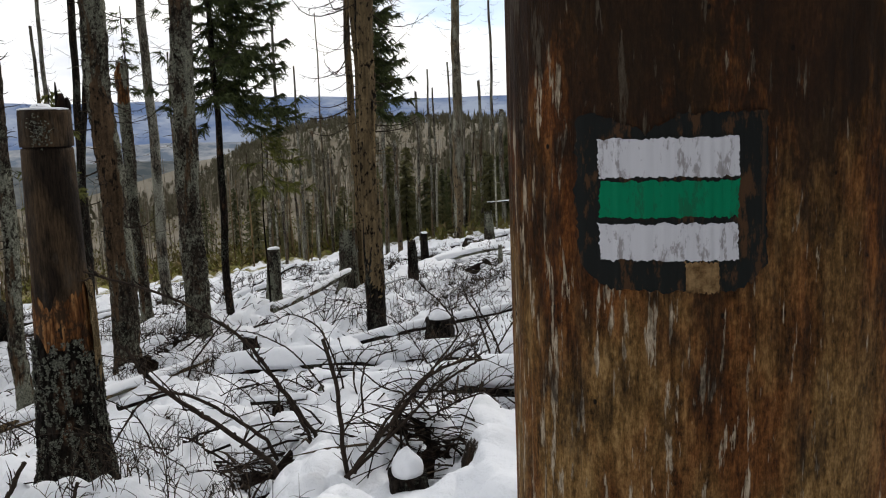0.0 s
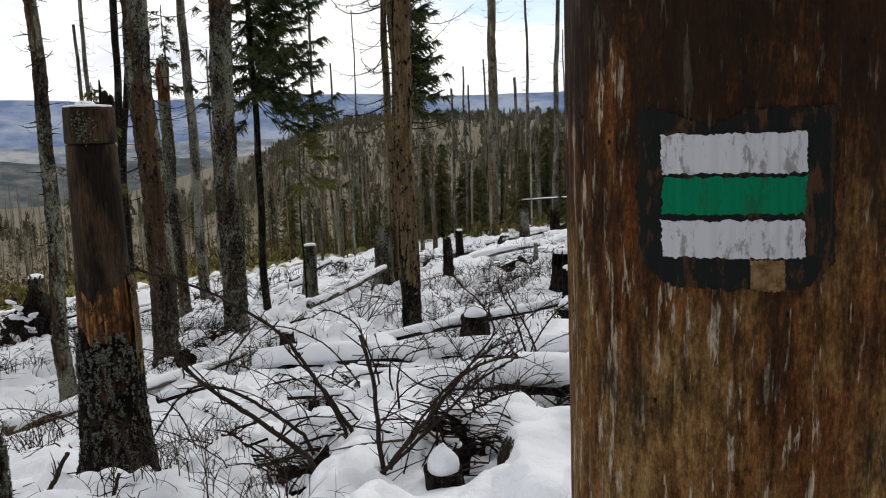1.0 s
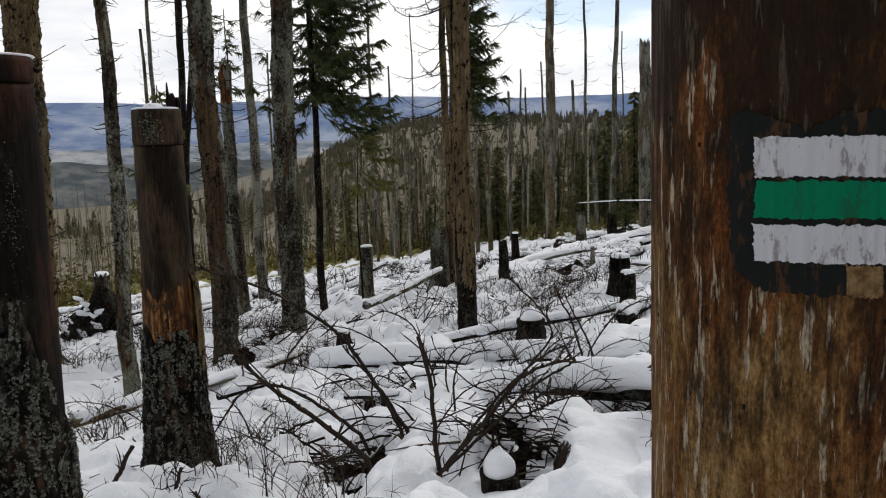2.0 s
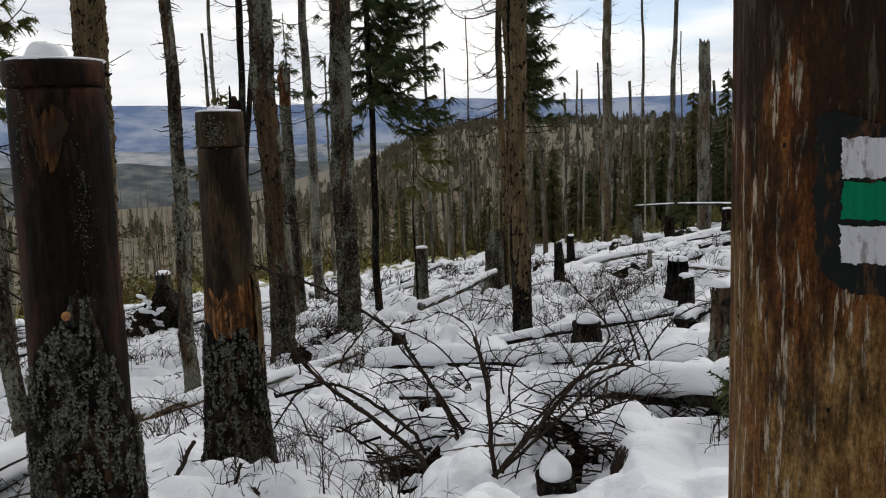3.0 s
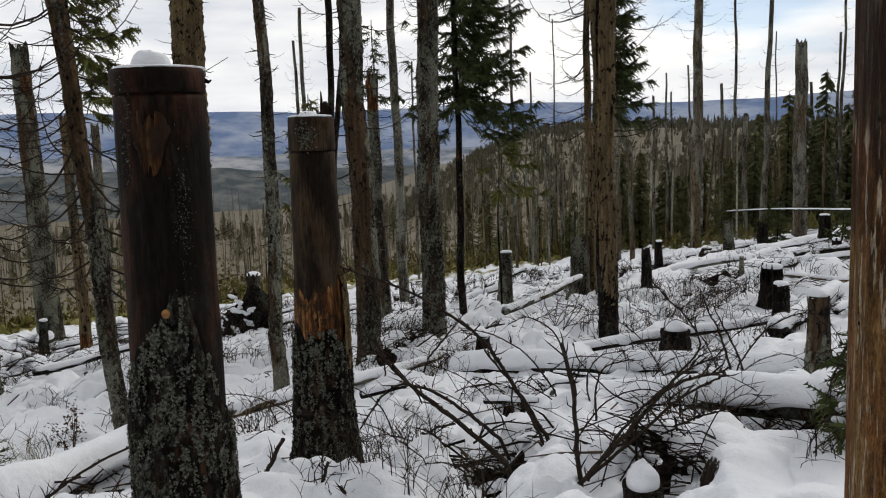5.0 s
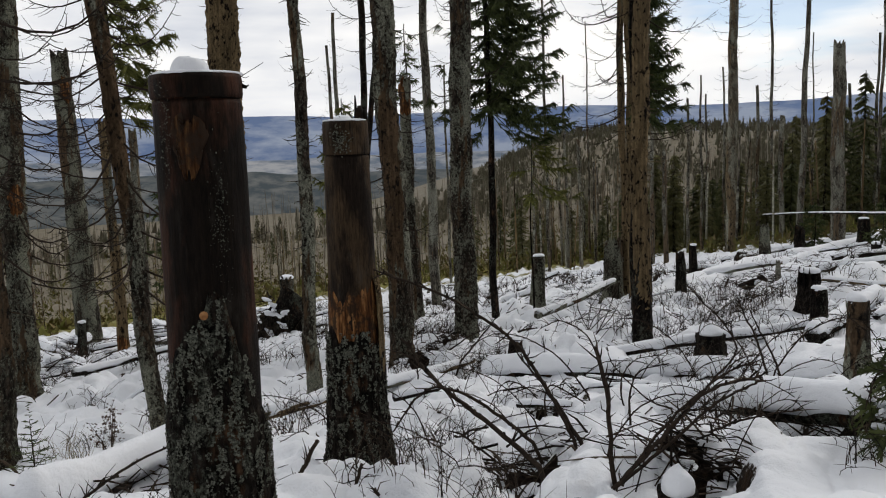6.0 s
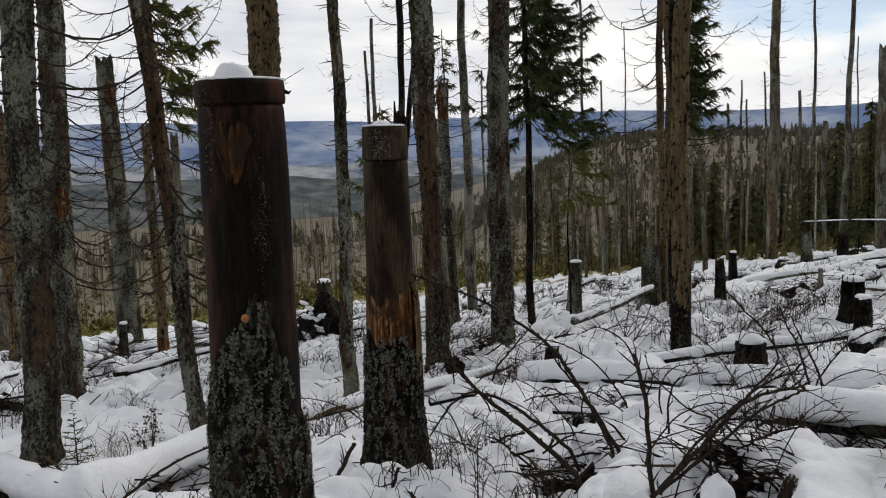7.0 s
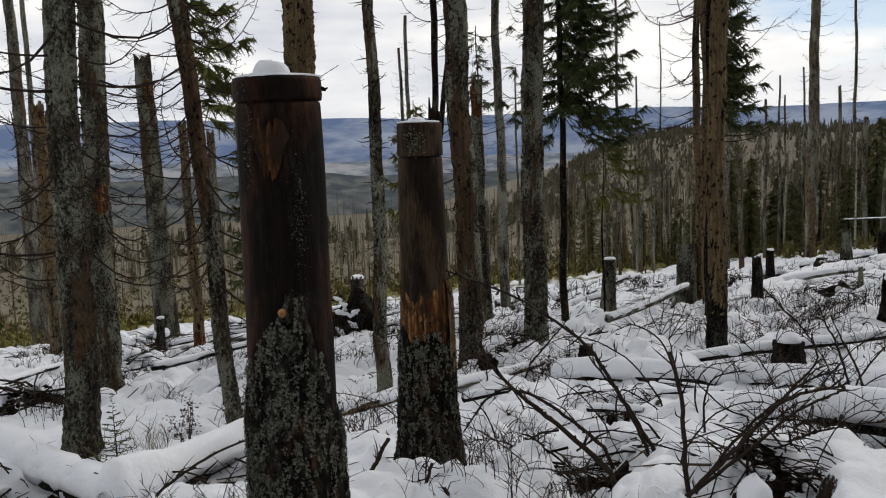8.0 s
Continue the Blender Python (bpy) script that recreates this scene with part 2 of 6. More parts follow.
def post_wood_material():
    """Barkless weathered spruce: red-brown and grey-tan streaks, pale flaked slivers, small borer holes."""
    m = Mat("weathered_barkless_wood", 0.62)
    streak = m.noise(105, (1, 1, 0.2), 7, 0.74, False)
    fine = m.noise(400, (1, 1, 0.3), 5, 0.75, False)
    speck = m.noise(300, (1, 1, 0.7), 4, 0.7, False)
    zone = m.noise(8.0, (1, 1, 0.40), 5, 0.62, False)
    blush = m.noise(11.0, (1, 1, 0.3), 5, 0.6)
    mixed = m.math("ADD", m.math("MULTIPLY", streak, 0.5), m.math("ADD", m.math("MULTIPLY", fine, 0.3), m.math("MULTIPLY", speck, 0.2)))
    brown = m.ramp(mixed, (0.40, (0.006, 0.003, 0.001)), (0.50, (0.044, 0.0185, 0.0052)), (0.60, (0.125, 0.058, 0.018)))
    red = m.ramp(mixed, (0.40, (0.012, 0.004, 0.0015)), (0.50, (0.080, 0.026, 0.007)), (0.60, (0.19, 0.075, 0.021)))
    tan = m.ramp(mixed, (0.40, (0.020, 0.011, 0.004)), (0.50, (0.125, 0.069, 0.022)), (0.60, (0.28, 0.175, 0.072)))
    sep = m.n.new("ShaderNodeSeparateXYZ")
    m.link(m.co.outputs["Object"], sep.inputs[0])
    # Tanner low down and at the left rim: weathering plus painted bounce and rimlight.
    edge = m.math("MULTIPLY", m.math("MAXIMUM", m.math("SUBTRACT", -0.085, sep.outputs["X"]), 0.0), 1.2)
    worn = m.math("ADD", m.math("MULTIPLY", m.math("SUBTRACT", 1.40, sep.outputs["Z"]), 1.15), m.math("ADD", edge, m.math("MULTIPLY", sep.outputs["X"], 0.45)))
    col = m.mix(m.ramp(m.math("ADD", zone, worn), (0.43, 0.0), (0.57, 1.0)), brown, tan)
    col = m.mix(m.ramp(blush, (0.44, 0.0), (0.55, 0.85)), col, red)
    flaked = m.math("ADD", m.noise(150, (1, 1, 0.12), 5, 0.62, False), m.math("MULTIPLY", m.math("SUBTRACT", m.noise(10, (1, 1, 0.5), 3, 0.5, False), 0.5), 0.22))
    slivers = m.ramp(m.math("SUBTRACT", flaked, m.math("MULTIPLY", sep.outputs["X"], 0.28)), (0.612, 0.0), (0.645, 1.0))
    col = m.mix(slivers, col, m.ramp(fine, (0.36, (0.15, 0.115, 0.075)), (0.64, (0.42, 0.345, 0.25))))
    dark = m.ramp(m.math("SUBTRACT", m.noise(15, (1, 1, 0.28), 6, 0.78, False), m.math("MULTIPLY", worn, 0.5)), (0.49, 0.0), (0.60, 0.85))
    col = m.mix(dark, col, (0.011, 0.007, 0.0045))
    fibres = m.ramp(m.noise(260, (1, 1, 0.035), 4, 0.6, False), (0.62, 0.0), (0.70, 0.4))
    col = m.mix(fibres, col, (0.010, 0.006, 0.004))
    holes = m.ramp(m.cells(40, (1, 1, 0.7), False), (0.05, 1.0), (0.075, 0.0))
    col = m.mix(holes, col, (0.006, 0.004, 0.003))
    m.color(col)
    m.bump(m.math("ADD", m.math("ADD", streak, m.math("MULTIPLY", fine, 0.5)), m.math("SUBTRACT", m.math("MULTIPLY", slivers, 0.35), m.math("MULTIPLY", fibres, 0.4))), 0.8, 0.004)
    return m.m


def wet_wood_material(name, k, warm=1.0, low=0.52):
    """Dark soaked wood of the sawn posts with red-brown runs."""
    m = Mat(name, 0.6)
    m.b.inputs["Specular IOR Level"].default_value = 0.05
    streak = m.noise(70, (1, 1, 0.12), 7, 0.72)
    zone = m.noise(4.2, (1.2, 1.2, 0.42), 5, 0.62)
    black = m.ramp(streak, (0.36, (0.0022 * k, 0.0016 * k, 0.0012 * k)), (0.66, (0.011 * k, 0.0074 * k, 0.005 * k)))
    brown = m.ramp(streak, (0.34, (0.010 * k * warm, 0.0052 * k, 0.003 * k)), (0.66, (0.050 * k * warm, 0.026 * k, 0.0145 * k)))
    col = m.mix(m.ramp(zone, (low, 0.0), (low + 0.16, 1.0)), black, brown)
    film = m.ramp(m.noise(11, (1, 1, 0.3), 6, 0.7), (0.56, 0.0), (0.70, 0.55))
    col = m.mix(film, col, (0.030 * k, 0.026 * k, 0.021 * k))
    spots = m.ramp(m.noise(130, (1, 1, 0.8), 5, 0.75), (0.66, 0.0), (0.72, 0.8))
    patches = m.ramp(m.noise(6.5, (1, 1, 0.4), 4, 0.6), (0.53, 0.0), (0.62, 1.0))
    col = m.mix(m.math("MULTIPLY", spots, patches), col, (0.13, 0.132, 0.10))
    m.color(col)
    m.bump(m.math("ADD", m.math("ADD", streak, spots), m.noise(16, (1, 1, 0.25), 5, 0.6)), 0.6, 0.006)
    return m.m


def paint_material(name, color, dirt, crack=0.5):
    m = Mat(name, 0.5)
    stain = m.noise(90, (1, 1, 0.35), 6, 0.72, False)
    lines = m.noise(160, (1, 1, 0.02), 2, 0.5, False)
    col = m.mix(m.ramp(stain, (0.54, 0.0), (0.60, crack)), color, dirt)
    col = m.mix(m.ramp(lines, (0.66, 0.0), (0.72, 0.5)), col, dirt)
    m.color(col)
    m.bump(m.noise(120, (1, 1, 0.08), 4, 0.6, False), 0.35, 0.002)
    return m.m


TWIG = twig_material()
SNOW = snow_material()
GROUND = ground_material()
NEEDLE = needle_material("spruce_needles", (0.018, 0.026, 0.011), (0.095, 0.112, 0.04))
FARNEEDLE = needle_material("dark_spruce_needles", (0.035, 0.042, 0.018), (0.13, 0.14, 0.055))
OLIVE = needle_material("olive_spruce_needles", (0.06, 0.064, 0.026), (0.17, 0.155, 0.065))
YOUNG = needle_material("yellowish_spruce_needles", (0.05, 0.058, 0.016), (0.17, 0.168, 0.046))
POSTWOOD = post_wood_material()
WETWOOD = wet_wood_material("dark_soaked_wood", 1.0, 1.3, 0.49)
DAMPWOOD = wet_wood_material("grey_brown_damp_wood", 1.9, 0.8, 0.44)
LITTER = twig_litter_material()
WHITEPAINT = paint_material("white_mark_paint", (0.40, 0.40, 0.425), (0.08, 0.066, 0.056), 0.6)
GREENPAINT = paint_material("green_mark_paint", (0.0, 0.12, 0.055), (0.01, 0.05, 0.025))
GREYPAINT = paint_material("dark_grey_mark_paint", (0.007, 0.008, 0.0075), (0.045, 0.023, 0.011), 0.95)


def plain_material(name, a, b, scale=8.0, rough=0.85):
    m = Mat(name, rough)
    m.color(m.ramp(m.noise(scale, (1, 1, 1), 5, 0.6), (0.35, a), (0.66, b)))
    return m.m


LICHENLEAF = plain_material("grey_leafy_lichen", (0.016, 0.017, 0.013), (0.20, 0.205, 0.165), 70)
WOODCUT = plain_material("fresh_orange_wood", (0.20, 0.09, 0.035), (0.42, 0.22, 0.10), 20)
CHIPWOOD = plain_material("pale_bare_wood", (0.06, 0.032, 0.012), (0.20, 0.13, 0.062), 150)
SHRUB = plain_material("dry_brown_leaves", (0.03, 0.018, 0.012), (0.09, 0.05, 0.03), 20)
GRASS = plain_material("dry_straw_grass", (0.12, 0.10, 0.06), (0.28, 0.23, 0.14), 20)


def varied_material(name, *colors):
    """One colour a piece, with fine mottling."""
    m = Mat(name, 0.9)
    g = m.n.new("ShaderNodeNewGeometry")
    stops = [(i / max(1, len(colors) - 1), c) for i, c in enumerate(colors)]
    base = m.ramp(g.outputs["Random Per Island"], *stops)
    m.color(m.mix(m.ramp(m.noise(3.0, (1, 1, 0.4), 4, 0.6, False), (0.4, 0.0), (0.6, 0.35)), base, (0.03, 0.025, 0.018)))
    return m.m


POLES = varied_material("far_dead_trunks", (0.138, 0.115, 0.083), (0.313, 0.276, 0.221), (0.184, 0.147, 0.101), (0.386, 0.359, 0.304), (0.239, 0.193, 0.138))
# Woods colours are lightened to stand in for haze over the hill.
WOODS = varied_material("haze_lightened_woods", (0.117, 0.117, 0.076), (0.165, 0.148, 0.107), (0.124, 0.128, 0.079), (0.179, 0.162, 0.121), (0.145, 0.134, 0.096))
HERBS = varied_material("yellow_green_undergrowth", (0.180, 0.169, 0.036), (0.130, 0.094, 0.050), (0.130, 0.140, 0.030), (0.187, 0.144, 0.072), (0.086, 0.097, 0.027))


# ---- geometry helpers ----
def vnoise(x, y, seed=0):
    """Smooth lattice noise over arrays, 0 to 1."""
    xi, yi = np.floor(x).astype(np.int64), np.floor(y).astype(np.int64)
    fx, fy = x - xi, y - yi
    fx, fy = fx * fx * (3 - 2 * fx), fy * fy * (3 - 2 * fy)

    def h(a, b):
        k = (a * 374761393 + b * 668265263 + seed * 974634777) & 0x7FFFFFFF
        k = ((k ^ (k >> 13)) * 1274126177) & 0x7FFFFFFF
        return ((k ^ (k >> 16)) & 0xFFFF) / 65535.0

    top = h(xi, yi) * (1 - fx) + h(xi + 1, yi) * fx
    low = h(xi, yi + 1) * (1 - fx) + h(xi + 1, yi + 1) * fx
    return top * (1 - fy) + low * fy


SLOPE_X, SLOPE_Y, LEVEL = 0.13, -0.095, -0.2
CLEARED = ((-0.08, 10.5, 0.5), (-0.27, 5.1, 0.25), (1.25, 8.6, 0.4), (1.22, 10.8, 0.4), (1.46, 14.3, 0.5), (-2.73, 11.2, 0.4), (-0.1, 9.9, 0.7))
HOLLOWS = ((-0.16, 5.66, 0.27, 0.17), (-1.58, 6.55, 0.38, 0.28), (-1.42, 6.1, 0.3, 0.16), (-0.05, 5.3, 0.22, 0.10), (0.62, 6.72, 0.46, 0.34), (-4.68, 6.05, 0.40, 0.40), (-6.55, 5.6, 0.6, 0.50), (-5.6, 5.3, 0.5, 0.12), (-7.5, 6.1, 0.6, 0.50), (-1.87, 8.92, 0.22, 0.25), (-4.36, 13.2, 0.4, 0.3))


def terrain(x, y):
    """The lie of the land: a tilted clearing, a valley beyond it, a wooded hill across."""
    x, y = np.asarray(x, float), np.asarray(y, float)
    r = np.hypot(x, y) + 1e-6
    s = (SLOPE_X * x + SLOPE_Y * y) / r
    s = np.where(y < 0, s * 0.5, s)
    q = np.clip(r, 45, 150) - 45
    z = LEVEL + s * np.minimum(r, 45) + s * q * (1 - q / 210)
    a = np.degrees(np.arctan2(-x, y))
    hill = np.clip((r - 150) / 260, 0, 1)
    hill = hill * hill * (3 - 2 * hill)
    z += hill * (13 * np.exp(-((a - 6) / 13) ** 2) + 8 * np.exp(-((a + 18) / 14) ** 2))
    dip = np.clip((a - 8.0) / 19.0, 0, 1)
    z -= dip * dip * (3 - 2 * dip) * np.clip(r - 150, 0, 280) * 0.20
    return z - np.clip(r - 700, 0, None) * 0.03


def pillows(x, y, size, seed, share):
    """Rounded snow cushions of about that size, with creases where they meet."""
    gx, gy = np.floor(x / size), np.floor(y / size)
    best = np.zeros_like(x)
    for i in (-1, 0, 1):
        for j in (-1, 0, 1):
            cx, cy = gx + i, gy + j
            px = (cx + 0.15 + 0.7 * vnoise(cx, cy, seed)) * size
            py = (cy + 0.15 + 0.7 * vnoise(cx, cy, seed + 1)) * size
            k = vnoise(cx, cy, seed + 2)
            rad = size * (0.45 + 0.55 * k)
            st = 0.6 + 0.8 * vnoise(cx, cy, seed + 3)
            d2 = ((x - px) / (rad * st)) ** 2 + ((y - py) / (rad / st)) ** 2
            up = np.where(vnoise(cx, cy, seed + 4) < share, (0.5 + 0.5 * k) * np.sqrt(np.clip(1 - d2, 0, 1)), 0.0)
            best = np.maximum(best, up)
    return best


def bumps(x, y):
    """Snow lumps over brash and stones."""
    x, y = np.asarray(x, float), np.asarray(y, float)
    r = np.hypot(x, y)
    big = vnoise(x * 0.9, y * 0.9, 1) - 0.5
    mid = np.abs(vnoise(x * 2.3, y * 2.3, 2) - 0.5)
    small = vnoise(x * 6.0, y * 6.0, 3) - 0.5
    rough = 0.35 + 0.65 * np.maximum(np.clip((x + 4.5) / 2.0, 0, 1), np.clip((y - 9.0) / 3.0, 0, 1))
    pit = np.clip(vnoise(x * 1.7, y * 1.7, 4) - 0.74, 0, 1) * 1.2 + np.clip(vnoise(x * 3.7, y * 3.7, 14) - 0.78, 0, 1) * 0.7 * np.clip((r - 7) / 4, 0, 1)
    smooth = np.exp(-(((x - 1.1) / 0.9) ** 2 + ((y - 5.4) / 0.8) ** 2))
    rough = rough * (1 - 0.85 * smooth)
    lift = 0.28 * pillows(x, y, 0.85, 101, 0.75) + 0.22 * pillows(x + 3.3, y + 1.7, 0.42, 111, 0.7) + 0.08 * pillows(x, y, 0.2, 121, 0.6)
    b = (0.22 * big - 0.25 * (mid - 0.2) + 0.05 * small - 1.5 * pit + lift - 0.22) * rough
    for cx, cy, cr in CLEARED:
        b = b * (1 - 0.9 * np.exp(-(((x - cx) / cr) ** 2 + ((y - cy) / (cr * 1.8)) ** 2) ** 2))
    for hx, hy, hr, hd in HOLLOWS:
        b = b - hd * np.exp(-(((x - hx) / hr) ** 2 + ((y - hy) / hr) ** 2) ** 2)
    return b * np.clip(r / 3, 0, 1) * np.clip((80 - r) / 30, 0, 1)


GRID_X, GRID_Y = np.arange(-24, 12, 0.06), np.arange(-1, 42, 0.06)
GRID_Z = bumps(*np.meshgrid(GRID_X, GRID_Y, indexing="ij"))


def ground_z(x, y):
    """The height of the snow at a place, looked up between grid points."""
    u, v = (x - GRID_X[0]) / 0.06, (y - GRID_Y[0]) / 0.06
    if not (0 <= u < len(GRID_X) - 1 and 0 <= v < len(GRID_Y) - 1):
        return float(terrain(x, y))
    i, j = int(u), int(v)
    a, b = u - i, v - j
    z = GRID_Z[i, j] * (1 - a) * (1 - b) + GRID_Z[i + 1, j] * a * (1 - b) + GRID_Z[i, j + 1] * (1 - a) * b + GRID_Z[i + 1, j + 1] * a * b
    return float(z + terrain(x, y))


class Geo:
    """Vertices and faces gathered for one mesh."""

    def __init__(self):
        self.v, self.f = [], []

    def tube(self, pts, radii, sides=6, cap=True):
        pts = [Vector(p) for p in pts]
        start = len(self.v)
        ref = Vector((0.31, 0.77, 0.56))
        for i, p in enumerate(pts):
            d = (pts[min(i + 1, len(pts) - 1)] - pts[max(i - 1, 0)]).normalized()
            a = d.cross(ref)
            if a.length < 0.05:
                a = d.cross(Vector((1, 0, 0)))
            a.normalize()
            b = d.cross(a)
            for k in range(sides):
                w = 2 * math.pi * k / sides
                self.v.append(p + (a * math.cos(w) + b * math.sin(w)) * radii[i])
        for i in range(len(pts) - 1):
            for k in range(sides):
                a, b = start + i * sides + k, start + i * sides + (k + 1) % sides
                self.f.append((a, b, b + sides, a + sides))
        if cap:
            self.f.append(tuple(start + k for k in reversed(range(sides))))
            self.f.append(tuple(start + (len(pts) - 1) * sides + k for k in range(sides)))
        return self

    def poly(self, *pts):
        s = len(self.v)
        self.v += [Vector(p) for p in pts]
        self.f.append(tuple(range(s, s + len(pts))))
        return self

    def mesh(self, name, material, smooth=True):
        me = bpy.data.meshes.new(name)
        me.from_pydata([tuple(v) for v in self.v], [], self.f)
        me.materials.append(material)
        if smooth:
            me.shade_smooth()
        me.update()
        return me


def part(name, geo, material, parent=None, label="", smooth=True):
    ob = new(name, geo if isinstance(geo, bpy.types.Mesh) else geo.mesh(name, material, smooth))
    ob.parent = parent
    return tagged(ob, label)


def thing(name, at, label, category, group="", kind=""):
    ob = new(name)
    ob.location = at
    ob.empty_display_size = 0.1
    return tagged(ob, label, category, group, kind)


def grid_faces(rows, cols, wrap=True):
    n = cols if wrap else cols - 1
    return [(i * cols + k, i * cols + (k + 1) % cols, (i + 1) * cols + (k + 1) % cols, (i + 1) * cols + k) for i in range(rows - 1) for k in range(n)]


def bole(height, top, r0, r1, sides=14, step=0.15, flare=0.35, rough=0.05, broken=False, bow=0.0, seed=0, sink=0.35, roots=0):
    """A trunk: foot at the origin, axis to top (dx, dy), with flare, lumps and a sawn or broken end."""
    rnd = random.Random(seed)
    rows = max(4, int((height + sink) / step) + 1)
    zs = np.linspace(-sink, height, rows)
    th = np.arange(sides) * 2 * math.pi / sides
    k = np.clip(zs / height, 0, 1)
    rad = r0 + (r1 - r0) * k
    rad = rad * (1 + flare * np.exp(-np.clip(zs, -0.1, None) / 0.22))
    ph = rnd.random() * 50
    R = rad[:, None] * np.ones(sides)
    Z, T = np.meshgrid(zs, th, indexing="ij")
    lump = vnoise(np.cos(T) * 1.6 + ph, Z * 1.3 + np.sin(T) * 1.6 + ph, 5) - 0.5
    fine = vnoise(np.cos(T) * 5 + ph, Z * 9 + np.sin(T) * 5 + ph, 6) - 0.5
    flake = vnoise(T * sides / 3.0 + ph, Z * 22 + ph, 7) - 0.5
    R = R * (1 + rough * (1.2 * lump + 0.9 * fine + 0.9 * flake))
    if roots:
        R += rad[:, None] * 0.3 * np.exp(-np.clip(Z, -0.1, None) / 0.18) * np.maximum(0, np.sin(T * roots + ph)) ** 2
    cx = top[0] * k + bow * np.sin(k * math.pi) * math.cos(ph)
    cy = top[1] * k + bow * np.sin(k * math.pi) * math.sin(ph)
    sway = min(0.03, 0.006 * height) * np.clip(zs / 0.8, 0, 1)
    cx = cx + sway * np.sin(zs * 1.1 + ph) + 0.4 * sway * np.sin(zs * 3.1 + 2 * ph)
    cy = cy + sway * np.cos(zs * 1.3 + ph)
    X, Y = cx[:, None] + R * np.cos(T), cy[:, None] + R * np.sin(T)
    if broken:
        jag = np.array([rnd.random() ** 2 for _ in range(sides)])
        Z = Z.copy()
        for i in range(1, 4):
            Z[-i] -= (jag * r1 * 3.0 - r1 * 0.5) * (4 - i) / 3
    g = Geo()
    g.v = [tuple(p) for p in np.stack([X, Y, Z], -1).reshape(-1, 3)]
    g.f = grid_faces(rows, sides)
    s = len(g.v)
    g.v.append((float(cx[-1]), float(cy[-1]), float(height - (r1 * 0.9 if broken else 0.0))))
    g.f += [((rows - 1) * sides + i, (rows - 1) * sides + (i + 1) % sides, s) for i in range(sides)]
    return g


def dead_branch(seed, twigs, sides):
    """A bare spruce branch of length 1 along +x: it droops and turns up at the tip."""
    rnd = random.Random(seed)
    g = Geo()
    drop, lift = rnd.uniform(0.05, 0.22), rnd.uniform(0.05, 0.3)
    n = 7
    side = rnd.uniform(-0.12, 0.12)
    line = [Vector((k / n, side * math.sin(k / n * 2.5) + rnd.uniform(-0.012, 0.012), -drop * math.sin(k / n * math.pi) + lift * (k / n) ** 3)) for k in range(n + 1)]
    g.tube(line, [0.0095 * (1 - 0.8 * k / n) for k in range(n + 1)], sides)
    for _ in range(twigs):
        k = rnd.uniform(0.25, 0.97) * n
        a = line[int(k)].lerp(line[min(int(k) + 1, n)], k % 1)
        s = rnd.choice((-1, 1))
        ln = rnd.uniform(0.08, 0.3) * (1.15 - k / n)
        d = Vector((rnd.uniform(0.3, 0.9), s * rnd.uniform(0.4, 0.9), rnd.uniform(-0.5, 0.35))).normalized() * ln
        g.tube([a, a + d * 0.55 + Vector((0, 0, -0.01)), a + d], [0.0036, 0.0028, 0.0012], 3, False)
    return g.mesh("branch", TWIG)


BRANCHES = [dead_branch(100 + i, 6 + 2 * i, 5) for i in range(9)]
FAR_BRANCHES = [dead_branch(200 + i, 3, 3) for i in range(5)]
tree_count = 0


def tree(label, foot, top, r0, r1, material, branches=0, reach=1.0, low=0.3, near=False, far=False, broken=False, foot_bark=0.0):
    """A dead standing spruce: trunk and bare branches."""
    global tree_count
    tree_count += 1
    rnd = random.Random(tree_count * 17)
    h = top[2] - foot[2]
    lean = (top[0] - foot[0], top[1] - foot[1])
    e = thing("dead_spruce", foot, label, "tree", "dead spruces")
    sides = 28 if near else (8 if far else 14)
    step = 0.05 if near else (0.6 if far else 0.14)
    trunk = bole(h, lean, r0, r1, sides, step, 0.0 if far else (0.12 if near else 0.22), 0.2 if near else 0.1, broken, 0.0, tree_count, roots=4 if near and not foot_bark else 0)
    for _ in range(0 if far else int(h * (15.0 if near else 8.0))):
        k, a = rnd.uniform(0.10, 0.99), rnd.random() * 6.28
        r = r0 + (r1 - r0) * k
        o = Vector((lean[0] * k + 0.8 * r * math.cos(a), lean[1] * k + 0.8 * r * math.sin(a), h * k))
        d = Vector((math.cos(a), math.sin(a), rnd.uniform(-0.5, 0.3))) * (rnd.uniform(0.03, 0.16) + 0.2 * r)
        if rnd.random() < 0.35:
            d = d * rnd.uniform(1.2, 2.3)
        trunk.tube([o, o + d * 0.6, o + d + Vector((0, 0, rnd.uniform(-0.03, 0.05)))], [0.009, 0.006, 0.0025], 4, False)
    part("trunk", trunk, material, e)
    if foot_bark:
        part("bark", bole(foot_bark, (lean[0] * foot_bark / h, lean[1] * foot_bark / h), r0 * 1.14, r0 * 1.12, 28, 0.04, 0.1, 0.12, True, 0, tree_count), DARKBARK, e, "dark bark left on the foot")
    lib = FAR_BRANCHES if far else BRANCHES
    if far:
        branches, reach = int(branches * 2.2), reach * 0.7
    az = rnd.random() * 6.28
    high = 0.98 if broken else (0.58 if near else (0.93 if far else 0.74))
    for i in range(branches):
        k = low + (high - low) * ((i + rnd.random() * 0.9) / branches)
        az += rnd.uniform(1.6, 3.2)
        size = reach * rnd.uniform(0.45, 1.1) * (1.0 if not far else 1.15 - 0.6 * k)
        b = part("branch", lib[rnd.randrange(len(lib))], TWIG, e)
        b.location = (lean[0] * k, lean[1] * k, h * k)
        b.rotation_euler = (0, radians(rnd.uniform(-20, 24)), az)
        thick = 1.0 if not far else 1.7
        b.scale = (size, size * thick, size * thick)
    return e


